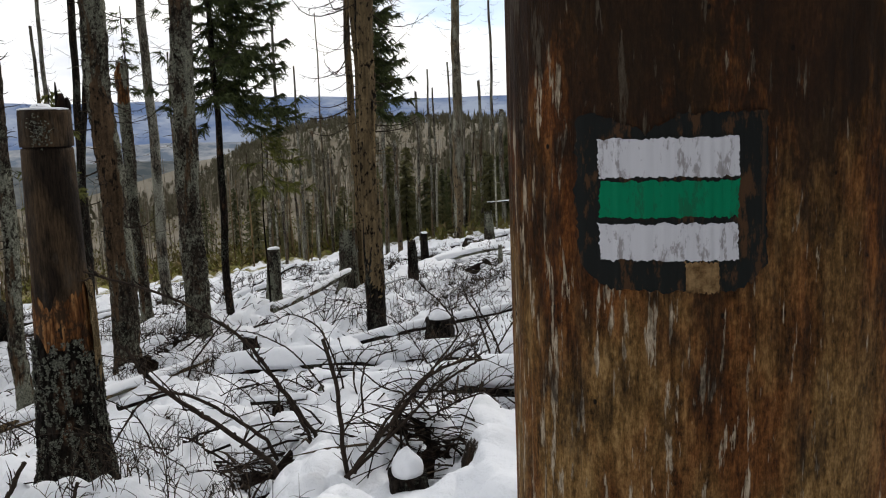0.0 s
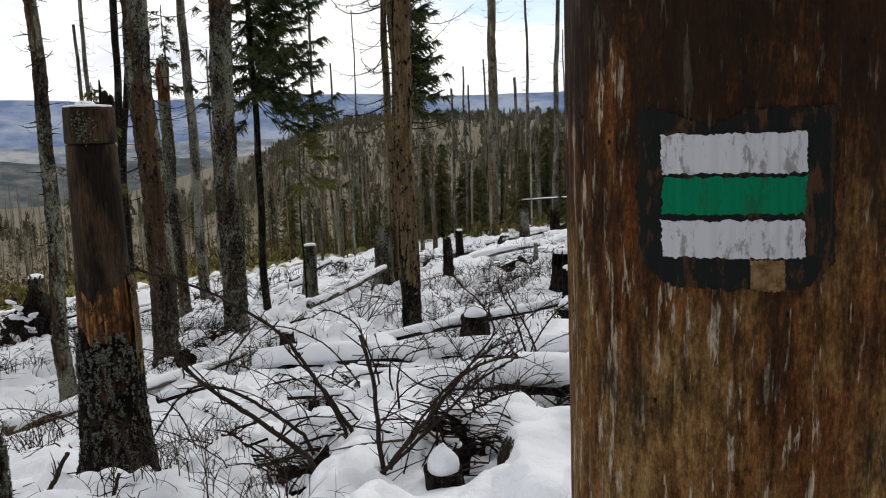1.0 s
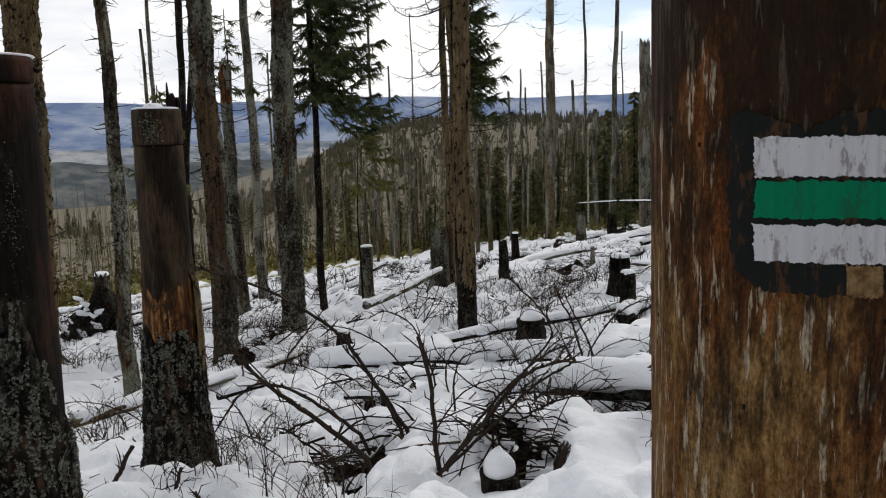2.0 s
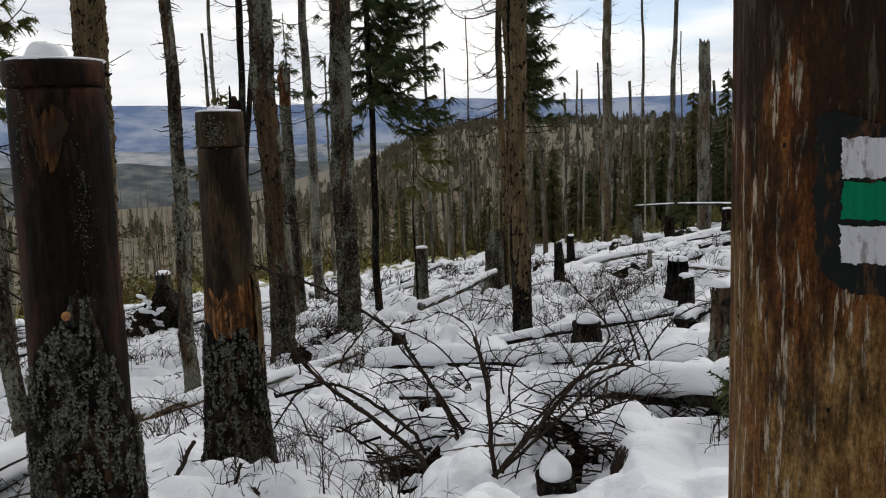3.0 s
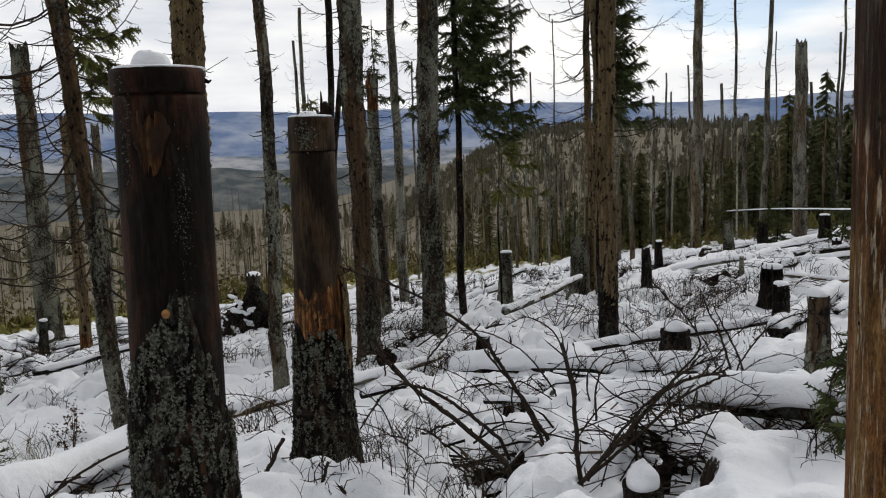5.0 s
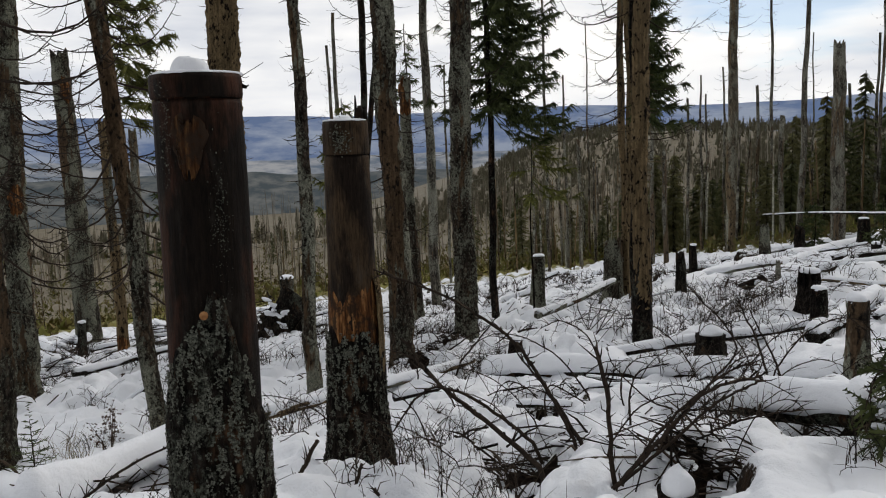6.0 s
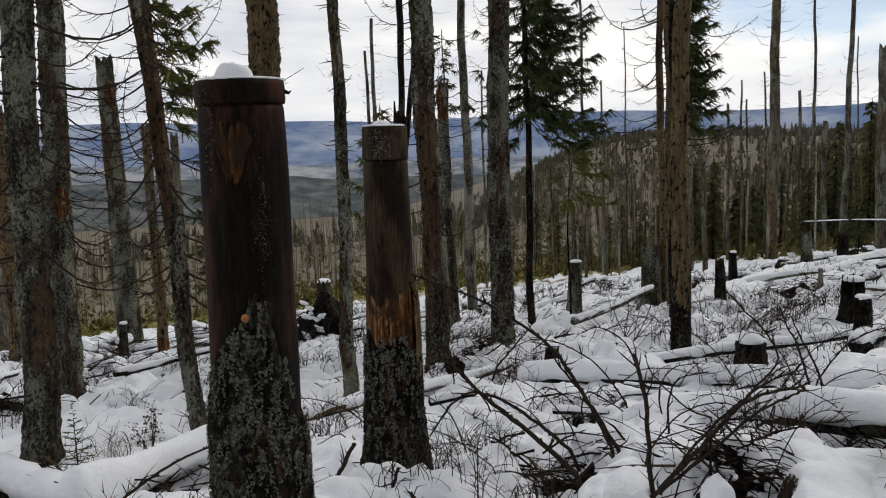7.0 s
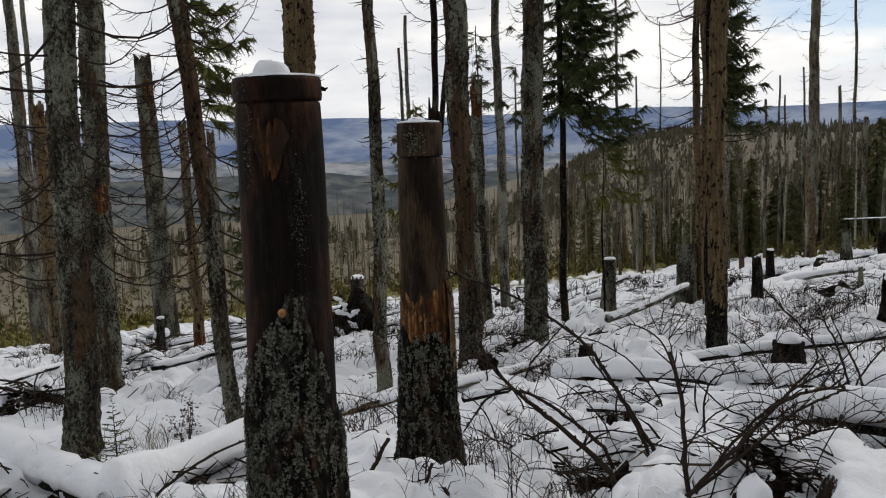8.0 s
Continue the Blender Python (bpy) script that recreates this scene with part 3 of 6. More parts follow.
def worn_patch(e, label, lean, h, r, z0, z1, az, half, material, seed):
    """A ragged patch of bare wood on a trunk, as bark beetles and deer leave it."""
    g = Geo()
    nu, nv = 14, 18
    for j in range(nv):
        k = j / (nv - 1)
        z = z0 + (z1 - z0) * k
        wide = half * math.sqrt(max(0.12, 1 - (2 * k - 1) ** 6)) * (0.65 + 0.7 * float(vnoise(k * 9, seed, seed)))
        for i in range(nu):
            u = 2 * i / (nu - 1) - 1
            f = az + wide * u + 0.25 * half * (float(vnoise(k * 5, seed + 3, seed)) - 0.5)
            rr = r * (1.10 if abs(u) < 0.95 else 0.9) + 0.006 * float(vnoise(u * 9, z * 30, seed))
            g.v.append(Vector((lean[0] * z / h + rr * math.cos(f), lean[1] * z / h + rr * math.sin(f), z + 0.16 * (float(vnoise(u * 4, seed, seed + 1)) - 0.5))))
    g.f = [(j * nu + i, j * nu + i + 1, (j + 1) * nu + i + 1, (j + 1) * nu + i) for j in range(nv - 1) for i in range(nu - 1)]
    part("worn_wood", g, material, e, label)


def snow_cap(radius, height, seed, squash=1.0, flat=0.012, point=0.0):
    """A rounded snow pad: a thin rim with a dome on it."""
    rnd = random.Random(seed)
    g = Geo()
    rows, cols = 9, 20
    for i in range(rows):
        k = i / (rows - 1)
        for c in range(cols):
            a = 2 * math.pi * c / cols
            w = 1 + 0.06 * math.sin(a * 3 + seed) + rnd.uniform(-0.02, 0.02)
            rr = radius * squash * max(0.0, math.cos(k * math.pi / 2)) ** (0.6 + point) * w * (1 + 0.5 * point * math.sin(a * 2 + k * 5 + seed) * k)
            g.v.append(Vector((rr * math.cos(a), rr * math.sin(a), flat + height * math.sin(k * math.pi / 2) * (1 + 0.1 * math.sin(a + seed)))))
    g.f = grid_faces(rows, cols)
    low = len(g.v)
    for c in range(cols):
        a = 2 * math.pi * c / cols
        g.v.append(Vector((radius * squash * math.cos(a) * 0.97, radius * squash * math.sin(a) * 0.97, -0.01)))
    g.f += [(low + c, low + (c + 1) % cols, (c + 1) % cols, c) for c in range(cols)]
    return g


stump_count = 0


def stump(label, foot, top, r0, r1, material, cap):
    global stump_count
    stump_count += 1
    h = top[2] - foot[2]
    lean = (top[0] - foot[0], top[1] - foot[1])
    e = thing("tree_stump", foot, label, "stump", "stumps")
    part("trunk", bole(h, lean, r0, r1, 22, 0.05, 0.2, 0.16, cap == 0.0 or stump_count % 3 == 0, 0, 900 + stump_count, roots=4), material, e)
    if cap:
        c = part("snow_cap", snow_cap(r1 * (0.98 if cap < 0.14 else 0.9), cap, stump_count, point=0.9 if cap > 0.14 else 0.0), SNOW, e, "white snow cap")
        c.location = (lean[0], lean[1], h - 0.01)
    return e


log_count = 0


def log(label, a, b, r, material, cover):
    """A fallen trunk from a to b; cover: how fat the snow on it lies."""
    global log_count
    log_count += 1
    rnd = random.Random(log_count * 7)
    A, B = Vector(a), Vector(b)
    e = thing("fallen_log", A, label, "log", "fallen logs")
    d = B - A
    L = d.length
    n = max(8, min(80, int(L / 0.09)))
    sides = 16
    side = d.cross(Vector((0, 0, 1))).normalized()
    up = side.cross(d).normalized()
    if up.z < 0:
        up = -up
    g, s = Geo(), Geo()
    ph = rnd.random() * 40
    for i in range(n + 1):
        k = i / n
        c = d * k + up * (0.03 * math.sin(k * 5 + ph) * min(L, 4) / 4)
        rr = r * (1.08 - 0.25 * k)
        for q in range(sides):
            w = 2 * math.pi * q / sides
            bump = 1 + 0.22 * (float(vnoise(k * L * 7 + ph, q * 0.9, 8)) - 0.5)
            g.v.append(c + (side * math.cos(w) + up * math.sin(w)) * rr * bump)
    g.f = grid_faces(n + 1, sides) + [tuple(reversed(range(sides))), tuple(range(n * sides, n * sides + sides))]
    part("trunk", g, material, e)
    cols = 14
    for i in range(n + 1):
        k = i / n
        c = d * k + up * (0.03 * math.sin(k * 5 + ph) * min(L, 4) / 4)
        fat = cover * (0.72 + 0.75 * float(vnoise(k * L * 1.4 + ph, 3.1, 9)) + 0.25 * float(vnoise(k * L * 5 + ph, 1.1, 10)))
        if i in (0, n):
            fat *= 0.4
        rr = r * (1.08 - 0.25 * k)
        spread = rr * (0.85 + 0.3 * min(fat, 1.6))
        for q in range(cols):
            w = math.pi * q / (cols - 1)
            edge = (0.2 + 1.1 * abs(math.cos(w)) ** 3) * rr * (float(vnoise(k * L * 5 + ph, q * 0.3, 11)) - 0.55)
            s.v.append(c + side * (math.cos(w) * spread) + up * (rr * 0.25 + max(0.0, math.sin(w)) ** 0.8 * rr * (0.75 + 0.75 * fat) + edge))
        for q in range(1, cols - 1):
            w = math.pi * q / (cols - 1)
            s.v.append(c + side * (-math.cos(w) * spread * 0.92) + up * (rr * 0.18))
    ring = cols + cols - 2
    s.f = grid_faces(n + 1, ring) + [tuple(reversed(range(ring))), tuple(range(n * ring, n * ring + ring))]
    part("snow_cover", s, SNOW, e, "white snow lying along the log")
    return e


def smooth_line(pts, n=5):
    """Catmull-Rom through a few points."""
    P = [Vector(p) for p in pts]
    P = [P[0] * 2 - P[1]] + P + [P[-1] * 2 - P[-2]]
    out = []
    for i in range(1, len(P) - 2):
        for j in range(n):
            t = j / n
            a, b, c, d = P[i - 1 : i + 3]
            out.append(0.5 * ((2 * b) + (c - a) * t + (2 * a - 5 * b + 4 * c - d) * t * t + (3 * b - a - 3 * c + d) * t ** 3))
    return out + [P[-2]]


stem_count = 0


def stem(label, pts, r, thin=0.35):
    """One bent bare stem with side twigs, rooted in the snow."""
    global stem_count
    stem_count += 1
    rnd = random.Random(stem_count * 31)
    e = thing("bent_branch", pts[0], label, "branch", "bare branches")
    o = Vector(pts[0])
    line = [p - o for p in smooth_line(pts, 6)]
    line[0] = line[0] + Vector((0, 0, -0.12))
    line = [p + Vector((rnd.uniform(-1, 1), rnd.uniform(-1, 1), rnd.uniform(-1, 1))) * r * 0.5 for p in line]
    n = len(line)
    r *= 1.2
    g = Geo().tube(line, [max(0.0025, r * (1 - (1 - thin) * i / n)) for i in range(n)], 7)
    for i in range(2, n - 1, 3):
        g.tube([line[i], line[i] + Vector((0, 0, r * 1.6))], [r * 0.8, r * 0.3], 5)
    part("stem", g, TWIG, e)
    t = Geo()
    total = sum((line[i + 1] - line[i]).length for i in range(n - 1))
    for _ in range(int(5 + total * 9)):
        i = rnd.randrange(1, n - 1)
        d = (line[i + 1] - line[i]).normalized()
        w = (d * rnd.uniform(0.2, 1) + Vector((rnd.uniform(-1, 1), rnd.uniform(-0.6, 0.6), rnd.uniform(-0.3, 1)))).normalized()
        ln = rnd.uniform(0.04, 0.2)
        mid = line[i] + w * ln * 0.5 + Vector((rnd.gauss(0, 0.12), 0, rnd.uniform(-0.15, 0.15))) * ln
        t.tube([line[i], mid, line[i] + w * ln], [r * 0.35 + 0.001, r * 0.25 + 0.0008, 0.0008], 3, False)
    tagged(part("twig_spray", t, TWIG, e), kind="stuff")
    return e


# ---- ground: one sheet to the horizon ----
def make_ground():
    front = np.radians(np.linspace(-36, 62, 520))
    back = np.radians(np.linspace(62, 324, 60)[1:-1])
    ang = np.concatenate([front, back])
    rad = [0.0]
    r = 0.7
    while r < 60:
        rad.append(r)
        r *= 1.0075
    while r < 4600:
        rad.append(r)
        r *= 1.07
    rad = np.array(rad)
    R, A = np.meshgrid(rad, ang, indexing="ij")
    X, Y = -R * np.sin(A), R * np.cos(A)
    Z = terrain(X, Y) + bumps(X, Y)
    me = bpy.data.meshes.new("ground")
    me.from_pydata(np.stack([X, Y, Z], -1).reshape(-1, 3).tolist(), [], grid_faces(len(rad), len(ang)))
    me.materials.append(GROUND)
    me.shade_smooth()
    tagged(new("ground", me), "snow-covered sloping clearing with mossy forest floor beyond", "ground", kind="structure")


make_ground()


# ---- the distance ----
def ridge(name, label, dist, low, high, rough, material, seed, tilt=0.0):
    g = Geo()
    cols = 240
    for i in range(cols):
        a = math.radians(-50 + 130 * i / (cols - 1))
        x, y = -dist * math.sin(a), dist * math.cos(a)
        k = math.degrees(a)
        crest = high + rough * (float(vnoise(k * 0.09 + seed, 0.5, seed)) - 0.5) * 2 + 0.35 * rough * (float(vnoise(k * 0.4, 0.5, seed + 1)) - 0.5) * 2 + 0.06 * rough * (float(vnoise(k * 2.5, 0.5, seed + 2)) - 0.5) * 2 + tilt * k
        for j in range(7):
            q = j / 6
            g.v.append(Vector((x * (0.86 + 0.14 * q), y * (0.86 + 0.14 * q), low + (crest - low) * q ** 0.8)))
    g.f = [(i * 7 + j, i * 7 + j + 1, (i + 1) * 7 + j + 1, (i + 1) * 7 + j) for i in range(cols - 1) for j in range(6)]
    return part(name, g, material)


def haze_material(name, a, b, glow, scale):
    # Distance haze is put into the base colour, and an emission glow lifts it.
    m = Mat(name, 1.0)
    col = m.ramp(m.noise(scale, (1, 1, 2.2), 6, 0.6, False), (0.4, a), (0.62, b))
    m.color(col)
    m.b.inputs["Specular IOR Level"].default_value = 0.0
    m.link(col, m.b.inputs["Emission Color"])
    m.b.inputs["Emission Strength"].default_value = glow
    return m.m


tagged(ridge("backdrop_mountains", "", 4300, -120, 150, 22, haze_material("haze_blue_mountains", (0.080, 0.112, 0.190), (0.19, 0.218, 0.275), 0.75, 0.004), 3), "long wooded mountain range in the distance, coloured blue with haze", "mountains", kind="structure")
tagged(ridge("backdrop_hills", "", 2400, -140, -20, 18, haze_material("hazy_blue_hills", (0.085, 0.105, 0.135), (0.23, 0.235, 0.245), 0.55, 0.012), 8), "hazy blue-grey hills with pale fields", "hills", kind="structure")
tagged(ridge("backdrop_valley_woods", "", 1200, -100, -32, 12, haze_material("haze_grey_valley_woods", (0.05, 0.06, 0.066), (0.115, 0.118, 0.115), 0.4, 0.03), 21), "dark woods down in the valley, coloured blue-grey with haze", "woods", kind="structure")


# ---- far dead wood and hill woods ----
def pole_mesh(seed):
    """One thin dead trunk of height 1 with stubs of twigs."""
    rnd = random.Random(seed)
    g = Geo()
    lx, ly = rnd.gauss(0, 0.025), rnd.gauss(0, 0.025)
    w = rnd.uniform(0.0055, 0.0105)
    g.tube([(0, 0, -0.05), (lx * 0.5, ly * 0.5, 0.5), (lx, ly, 1.0)], [w, w * 0.8, w * rnd.uniform(0.3, 0.7)], 6)
    for _ in range(rnd.randrange(4, 16)):
        k, az, ln = rnd.uniform(0.25, 0.98), rnd.random() * 6.28, rnd.uniform(0.02, 0.11)
        p = Vector((lx * k, ly * k, k))
        g.tube([p, p + Vector((math.cos(az) * ln, math.sin(az) * ln, rnd.uniform(-0.03, 0.02)))], [0.0022, 0.0009], 3, False)
    return g


def dead_poles():
    """The nearest poles, each a thing."""
    rnd = random.Random(5)
    kinds = [pole_mesh(300 + i).mesh("dead_pole", mat) for i, mat in enumerate((GREY, PALE, PALE, GREY, PALE, PALE, GREY, BARE))]
    made = 0
    while made < 200:
        a, r = radians(rnd.uniform(-20, 58)), rnd.uniform(44, 82)
        x, y = -r * math.sin(a), r * math.cos(a)
        if math.degrees(a) < 2 and rnd.random() < 0.4:
            continue
        o = new("dead_pole", kinds[made % 8])
        h = rnd.uniform(2.6, 6.2)
        o.matrix_basis = Matrix.LocRotScale((x, y, float(terrain(x, y))), Euler((0, 0, rnd.random() * 6.28)), (h, h, h))
        tagged(o, "thin grey dead spruce pole past the clearing", "tree", "dead poles")
        made += 1


def far_poles():
    """Countless thin dead trunks on the slopes past the clearing."""
    rnd = random.Random(5)
    g = Geo()
    made = 0
    while made < 1350:
        a = radians(rnd.uniform(-24, 62))
        r = 80 + 190 * rnd.random() ** 1.3
        x, y = -r * math.sin(a), r * math.cos(a)
        if float(vnoise(x * 0.05, y * 0.05, 31)) < 0.3 or (a < radians(13) and r > 120 and rnd.random() < 0.6):
            continue
        z = float(terrain(x, y))
        h = rnd.uniform(3.0, 9.5)
        w = rnd.uniform(0.03, 0.07)
        lx, ly = rnd.gauss(0, 0.03) * h, rnd.gauss(0, 0.03) * h
        g.tube([(x, y, z - 0.4), (x + lx * 0.5, y + ly * 0.5, z + h * 0.5), (x + lx, y + ly, z + h)], [w, w * 0.8, w * 0.35], 4, False)
        for _ in range(rnd.randrange(1, 6)):
            k = rnd.uniform(0.3, 0.97)
            az, ln = rnd.random() * 6.28, rnd.uniform(0.25, 0.9)
            p = Vector((x + lx * k, y + ly * k, z + h * k))
            g.tube([p, p + Vector((math.cos(az) * ln, math.sin(az) * ln, rnd.uniform(-0.2, 0.15)))], [0.02, 0.008], 3, False)
        made += 1
    tagged(part("dead_wood", g, POLES), "dense stand of thin grey dead spruce poles", "woods", kind="stuff")


def fuzzy_crown(g, x, y, z, h, w, rnd, blades):
    """A ragged low crown: many thin upward blades."""
    for _ in range(blades):
        a, k = rnd.random() * 6.28, rnd.random()
        q = w * (1 - 0.6 * k) * rnd.random() ** 0.5
        o = Vector((x + q * math.cos(a), y + q * math.sin(a), z + h * k * 0.75))
        d = Vector((rnd.gauss(0, 0.25) * w, rnd.gauss(0, 0.25) * w, h * rnd.uniform(0.15, 0.4)))
        s = Vector((math.cos(a + 1.3), math.sin(a + 1.3), 0)) * w * rnd.uniform(0.08, 0.22)
        g.poly(o - s, o + s, o + d)


def hill_woods():
    """The mixed woods on the far hill and valley sides."""
    rnd = random.Random(6)
    g = Geo()
    for _ in range(6000):
        a = radians(rnd.uniform(-30, 66))
        r = 140 + 480 * rnd.random() ** 0.8
        x, y = -r * math.sin(a), r * math.cos(a)
        z = float(terrain(x, y))
        if rnd.random() < 0.10:
            s = len(g.v)
            h, w = rnd.uniform(4, 8), rnd.uniform(0.8, 1.5)
            for t in range(3):
                for c in range(5):
                    b = c * 1.2566 + rnd.random()
                    g.v.append(Vector((x + w * (1 - 0.3 * t) * rnd.uniform(0.5, 1.1) * math.cos(b), y + w * (1 - 0.3 * t) * math.sin(b), z + h * (0.1 + 0.27 * t) + rnd.uniform(-0.4, 0.2))))
                g.v.append(Vector((x, y, z + h * (0.5 + 0.25 * t))))
                g.f += [(s + c, s + (c + 1) % 5, s + 5) for c in range(5)]
                s = len(g.v)
        else:
            fuzzy_crown(g, x, y, z, rnd.uniform(3, 6.5), rnd.uniform(1.0, 2.3), rnd, 22)
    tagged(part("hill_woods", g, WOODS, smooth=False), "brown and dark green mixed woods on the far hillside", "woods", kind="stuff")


def young_growth():
    """Grass, bilberry and low seedlings on the unsnowed floor under the far poles."""
    rnd = random.Random(8)
    g = Geo()
    for _ in range(5200):
        a = radians(rnd.uniform(-24, 62))
        r = 40 + 110 * rnd.random() ** 1.6
        x, y = -r * math.sin(a), r * math.cos(a)
        if r < 46 and float(vnoise(x * 0.12, y * 0.12, 33)) < 0.5:
            continue
        fuzzy_crown(g, x, y, float(terrain(x, y)) - 0.1, rnd.uniform(0.3, 1.3), rnd.uniform(0.3, 1.0), rnd, 10)
    tagged(part("young_growth", g, HERBS, smooth=False), "yellow-green and brown low undergrowth under dead trees", "undergrowth", kind="stuff")


dead_poles()


def edge_poles():
    """Pale dead trunks standing before the dark spruces."""
    rnd = random.Random(15)
    kinds = [pole_mesh(400 + i).mesh("dead_pole", (PALE, GREY, BARE)[i % 3]) for i in range(6)]
    for i in range(46):
        a, r = radians(rnd.uniform(-15, 12)), rnd.uniform(38, 52)
        x, y, h = -r * math.sin(a), r * math.cos(a), rnd.uniform(2.8, 5.8)
        o = new("dead_pole", kinds[i % 6])
        o.matrix_basis = Matrix.LocRotScale((x, y, float(terrain(x, y))), Euler((0, 0, rnd.random() * 6.28)), (h * 1.2, h * 1.2, h))
        tagged(o, "pale barkless dead spruce pole before dark spruces", "tree", "dead poles")


edge_poles()
young_growth()
far_poles()
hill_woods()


# ---- live spruces ----
def shoot(g, o, d, ln, rnd, w=0.021):
    """A needled shoot: a ragged tapering blade that sags, with needles standing off its edges."""
    side = d.cross(Vector((rnd.gauss(0, 1), rnd.gauss(0, 1), rnd.gauss(0, 0.6))))
    if side.length < 1e-3:
        return
    side.normalize()
    n = max(3, int(ln / 0.035))
    sag = Vector((0, 0, -0.22 * ln))
    last = None
    for i in range(n + 1):
        k = i / n
        p = o + d * (ln * k) + sag * k * k
        q = side * (w * (1.0 - 0.75 * k) * rnd.uniform(0.55, 1.25))
        if last:
            g.poly(last[0], last[1], p + q, p - q)
        last = (p - q, p + q)
        for s in (-1, 1):
            tip = p + q * s + (side * s * rnd.uniform(0.3, 1) + d * rnd.uniform(0.4, 1.0) + Vector((0, 0, rnd.uniform(-0.5, 0.2)))).normalized() * rnd.uniform(0.02, 0.05)
            g.poly(p - d * 0.009, p + d * 0.012, tip)


def bough(g, o, az, ln, droop, rnd, dense=1.0):
    """A bough that sags and lifts at its tip, hung with needled shoots in uneven bunches."""
    d = Vector((math.cos(az), math.sin(az), 0))
    side = Vector((-d.y, d.x, 0))
    n = 8
    bend = rnd.uniform(-0.25, 0.25)
    pts = [o + d * (ln * k / n) + side * (bend * ln * (k / n) ** 2) + Vector((0, 0, -droop * ln * math.sin(k / n * 2.0) + 0.3 * droop * ln * (k / n) ** 3)) for k in range(n + 1)]
    g.tube(pts, [0.012 * (1 - 0.8 * k / n) for k in range(n + 1)], 3, False)
    m = int(ln * 42 * dense) + 4
    bunch = rnd.random() * 6
    for i in range(m):
        k = (0.22 + 0.78 * i / m) * n
        p = pts[min(int(k), n - 1)].lerp(pts[min(int(k) + 1, n)], k % 1)
        if math.sin(k * 2.2 + bunch) < -0.45:
            continue
        for s in (-1, 1):
            if rnd.random() < 0.12:
                continue
            w = (d * rnd.uniform(0.2, 1.0) + side * s * rnd.uniform(0.2, 1.0) + Vector((0, 0, rnd.uniform(-0.9, 0.25)))).normalized()
            shoot(g, p, w, rnd.uniform(0.09, 0.27) * (1.15 - 0.45 * k / n), rnd)
    shoot(g, pts[-2], (pts[-1] - pts[-2]).normalized(), 0.2, rnd)


def live_spruce(label, foot, h, r, spread, low, boughs, material, seed, lean=(0, 0), lop=None, dense=1.0, trunk=None):
    """A green spruce: tapered trunk and a ragged crown of drooping boughs; lop: (azimuth, half-width) that bears them."""
    rnd = random.Random(seed)
    e = thing("spruce", foot, label, "tree", "live spruces")
    part("trunk", bole(h, lean, r, r * 0.25, 12, 0.2, 0.2, 0.08, False, 0.05, seed), trunk or DARKBARK, e)
    g = Geo()
    for i in range(boughs):
        k = low + (0.99 - low) * (i + rnd.random()) / boughs
        az = rnd.random() * 6.28 if lop is None else radians(lop[0] + rnd.uniform(-1, 1) * lop[1])
        ln = spread * (1.12 - k) / (1.12 - low) * rnd.uniform(0.35, 1.25) + 0.12
        bough(g, Vector((lean[0] * k, lean[1] * k, h * k)), az, ln, rnd.uniform(0.05, 0.75), rnd, dense)
    part("crown", g, material, e, smooth=False)
    return e


def small_spruce_mesh_set():
    """Dark spruces standing past the clearing: coarse but ragged crowns."""
    out = []
    for v in range(4):
        rnd = random.Random(60 + v)
        e = thing("spruce", (0, 0, -50), "dark green spruce at the edge of the clearing", "tree", "far spruces")
        h = 9.0
        part("trunk", bole(h, (0, 0), 0.11, 0.02, 7, 0.9, 0.2, 0.05), DARKBARK, e)
        g = Geo()
        for i in range(120):
            k = 0.1 + 0.89 * (i + rnd.random()) / 120
            ln = 2.1 * (1.03 - k) * rnd.uniform(0.6, 1.15) + 0.15
            az = rnd.random() * 6.28
            d = Vector((math.cos(az), math.sin(az), 0))
            s = Vector((-d.y, d.x, 0))
            o = Vector((0, 0, h * k))
            for j in range(7):
                q = j / 7
                p = o + d * ln * q + Vector((0, 0, -0.45 * ln * q + 0.1 * ln * q * q))
                for sgn in (-1, 1):
                    tip = p + d * 0.2 + s * sgn * rnd.uniform(0.12, 0.5) * (1.1 - q) + Vector((0, 0, -rnd.uniform(0.05, 0.3)))
                    g.poly(p - d * 0.09, p + d * 0.12, tip)
        part("crown", g, (FARNEEDLE, OLIVE)[v % 2], e, smooth=False)
        out.append(e)
    return out


# ---- the way-marked post ----
POST_X, POST_Y, POST_A, POST_B, POST_BACK, POST_N = 0.2223, 0.7122, 0.165, 0.1005, 0.14, 2.5


def post_radius(phi, z):
    """The post's surface, an oval flattened towards the path; phi 0 faces the path."""
    phi, z = np.asarray(phi, float), np.asarray(z, float)
    lump = vnoise(np.cos(phi) * 1.5 + 9, z * 1.1 + np.sin(phi) * 1.5 + 3, 41) - 0.5
    grain = vnoise(phi * 30, z * 2.2, 42) - 0.5
    fine = vnoise(phi * 85, z * 6.0, 43) - 0.5
    deep = np.where(np.cos(phi) > 0, POST_B, POST_BACK)
    oval = ((np.abs(np.sin(phi)) / POST_A) ** POST_N + (np.abs(np.cos(phi)) / deep) ** POST_N) ** (-1 / POST_N)
    return oval * (1 + 0.025 * lump) * (1 + 0.06 * np.clip(0.4 - z, 0, 1)) + 0.0022 * grain + 0.0011 * fine


def on_post(phi, z, lift=0.0):
    r = post_radius(phi, z) + lift
    return np.stack([r * np.sin(phi) - 0.012 * (z - 1.62), -r * np.cos(phi), z + 0 * phi], -1)


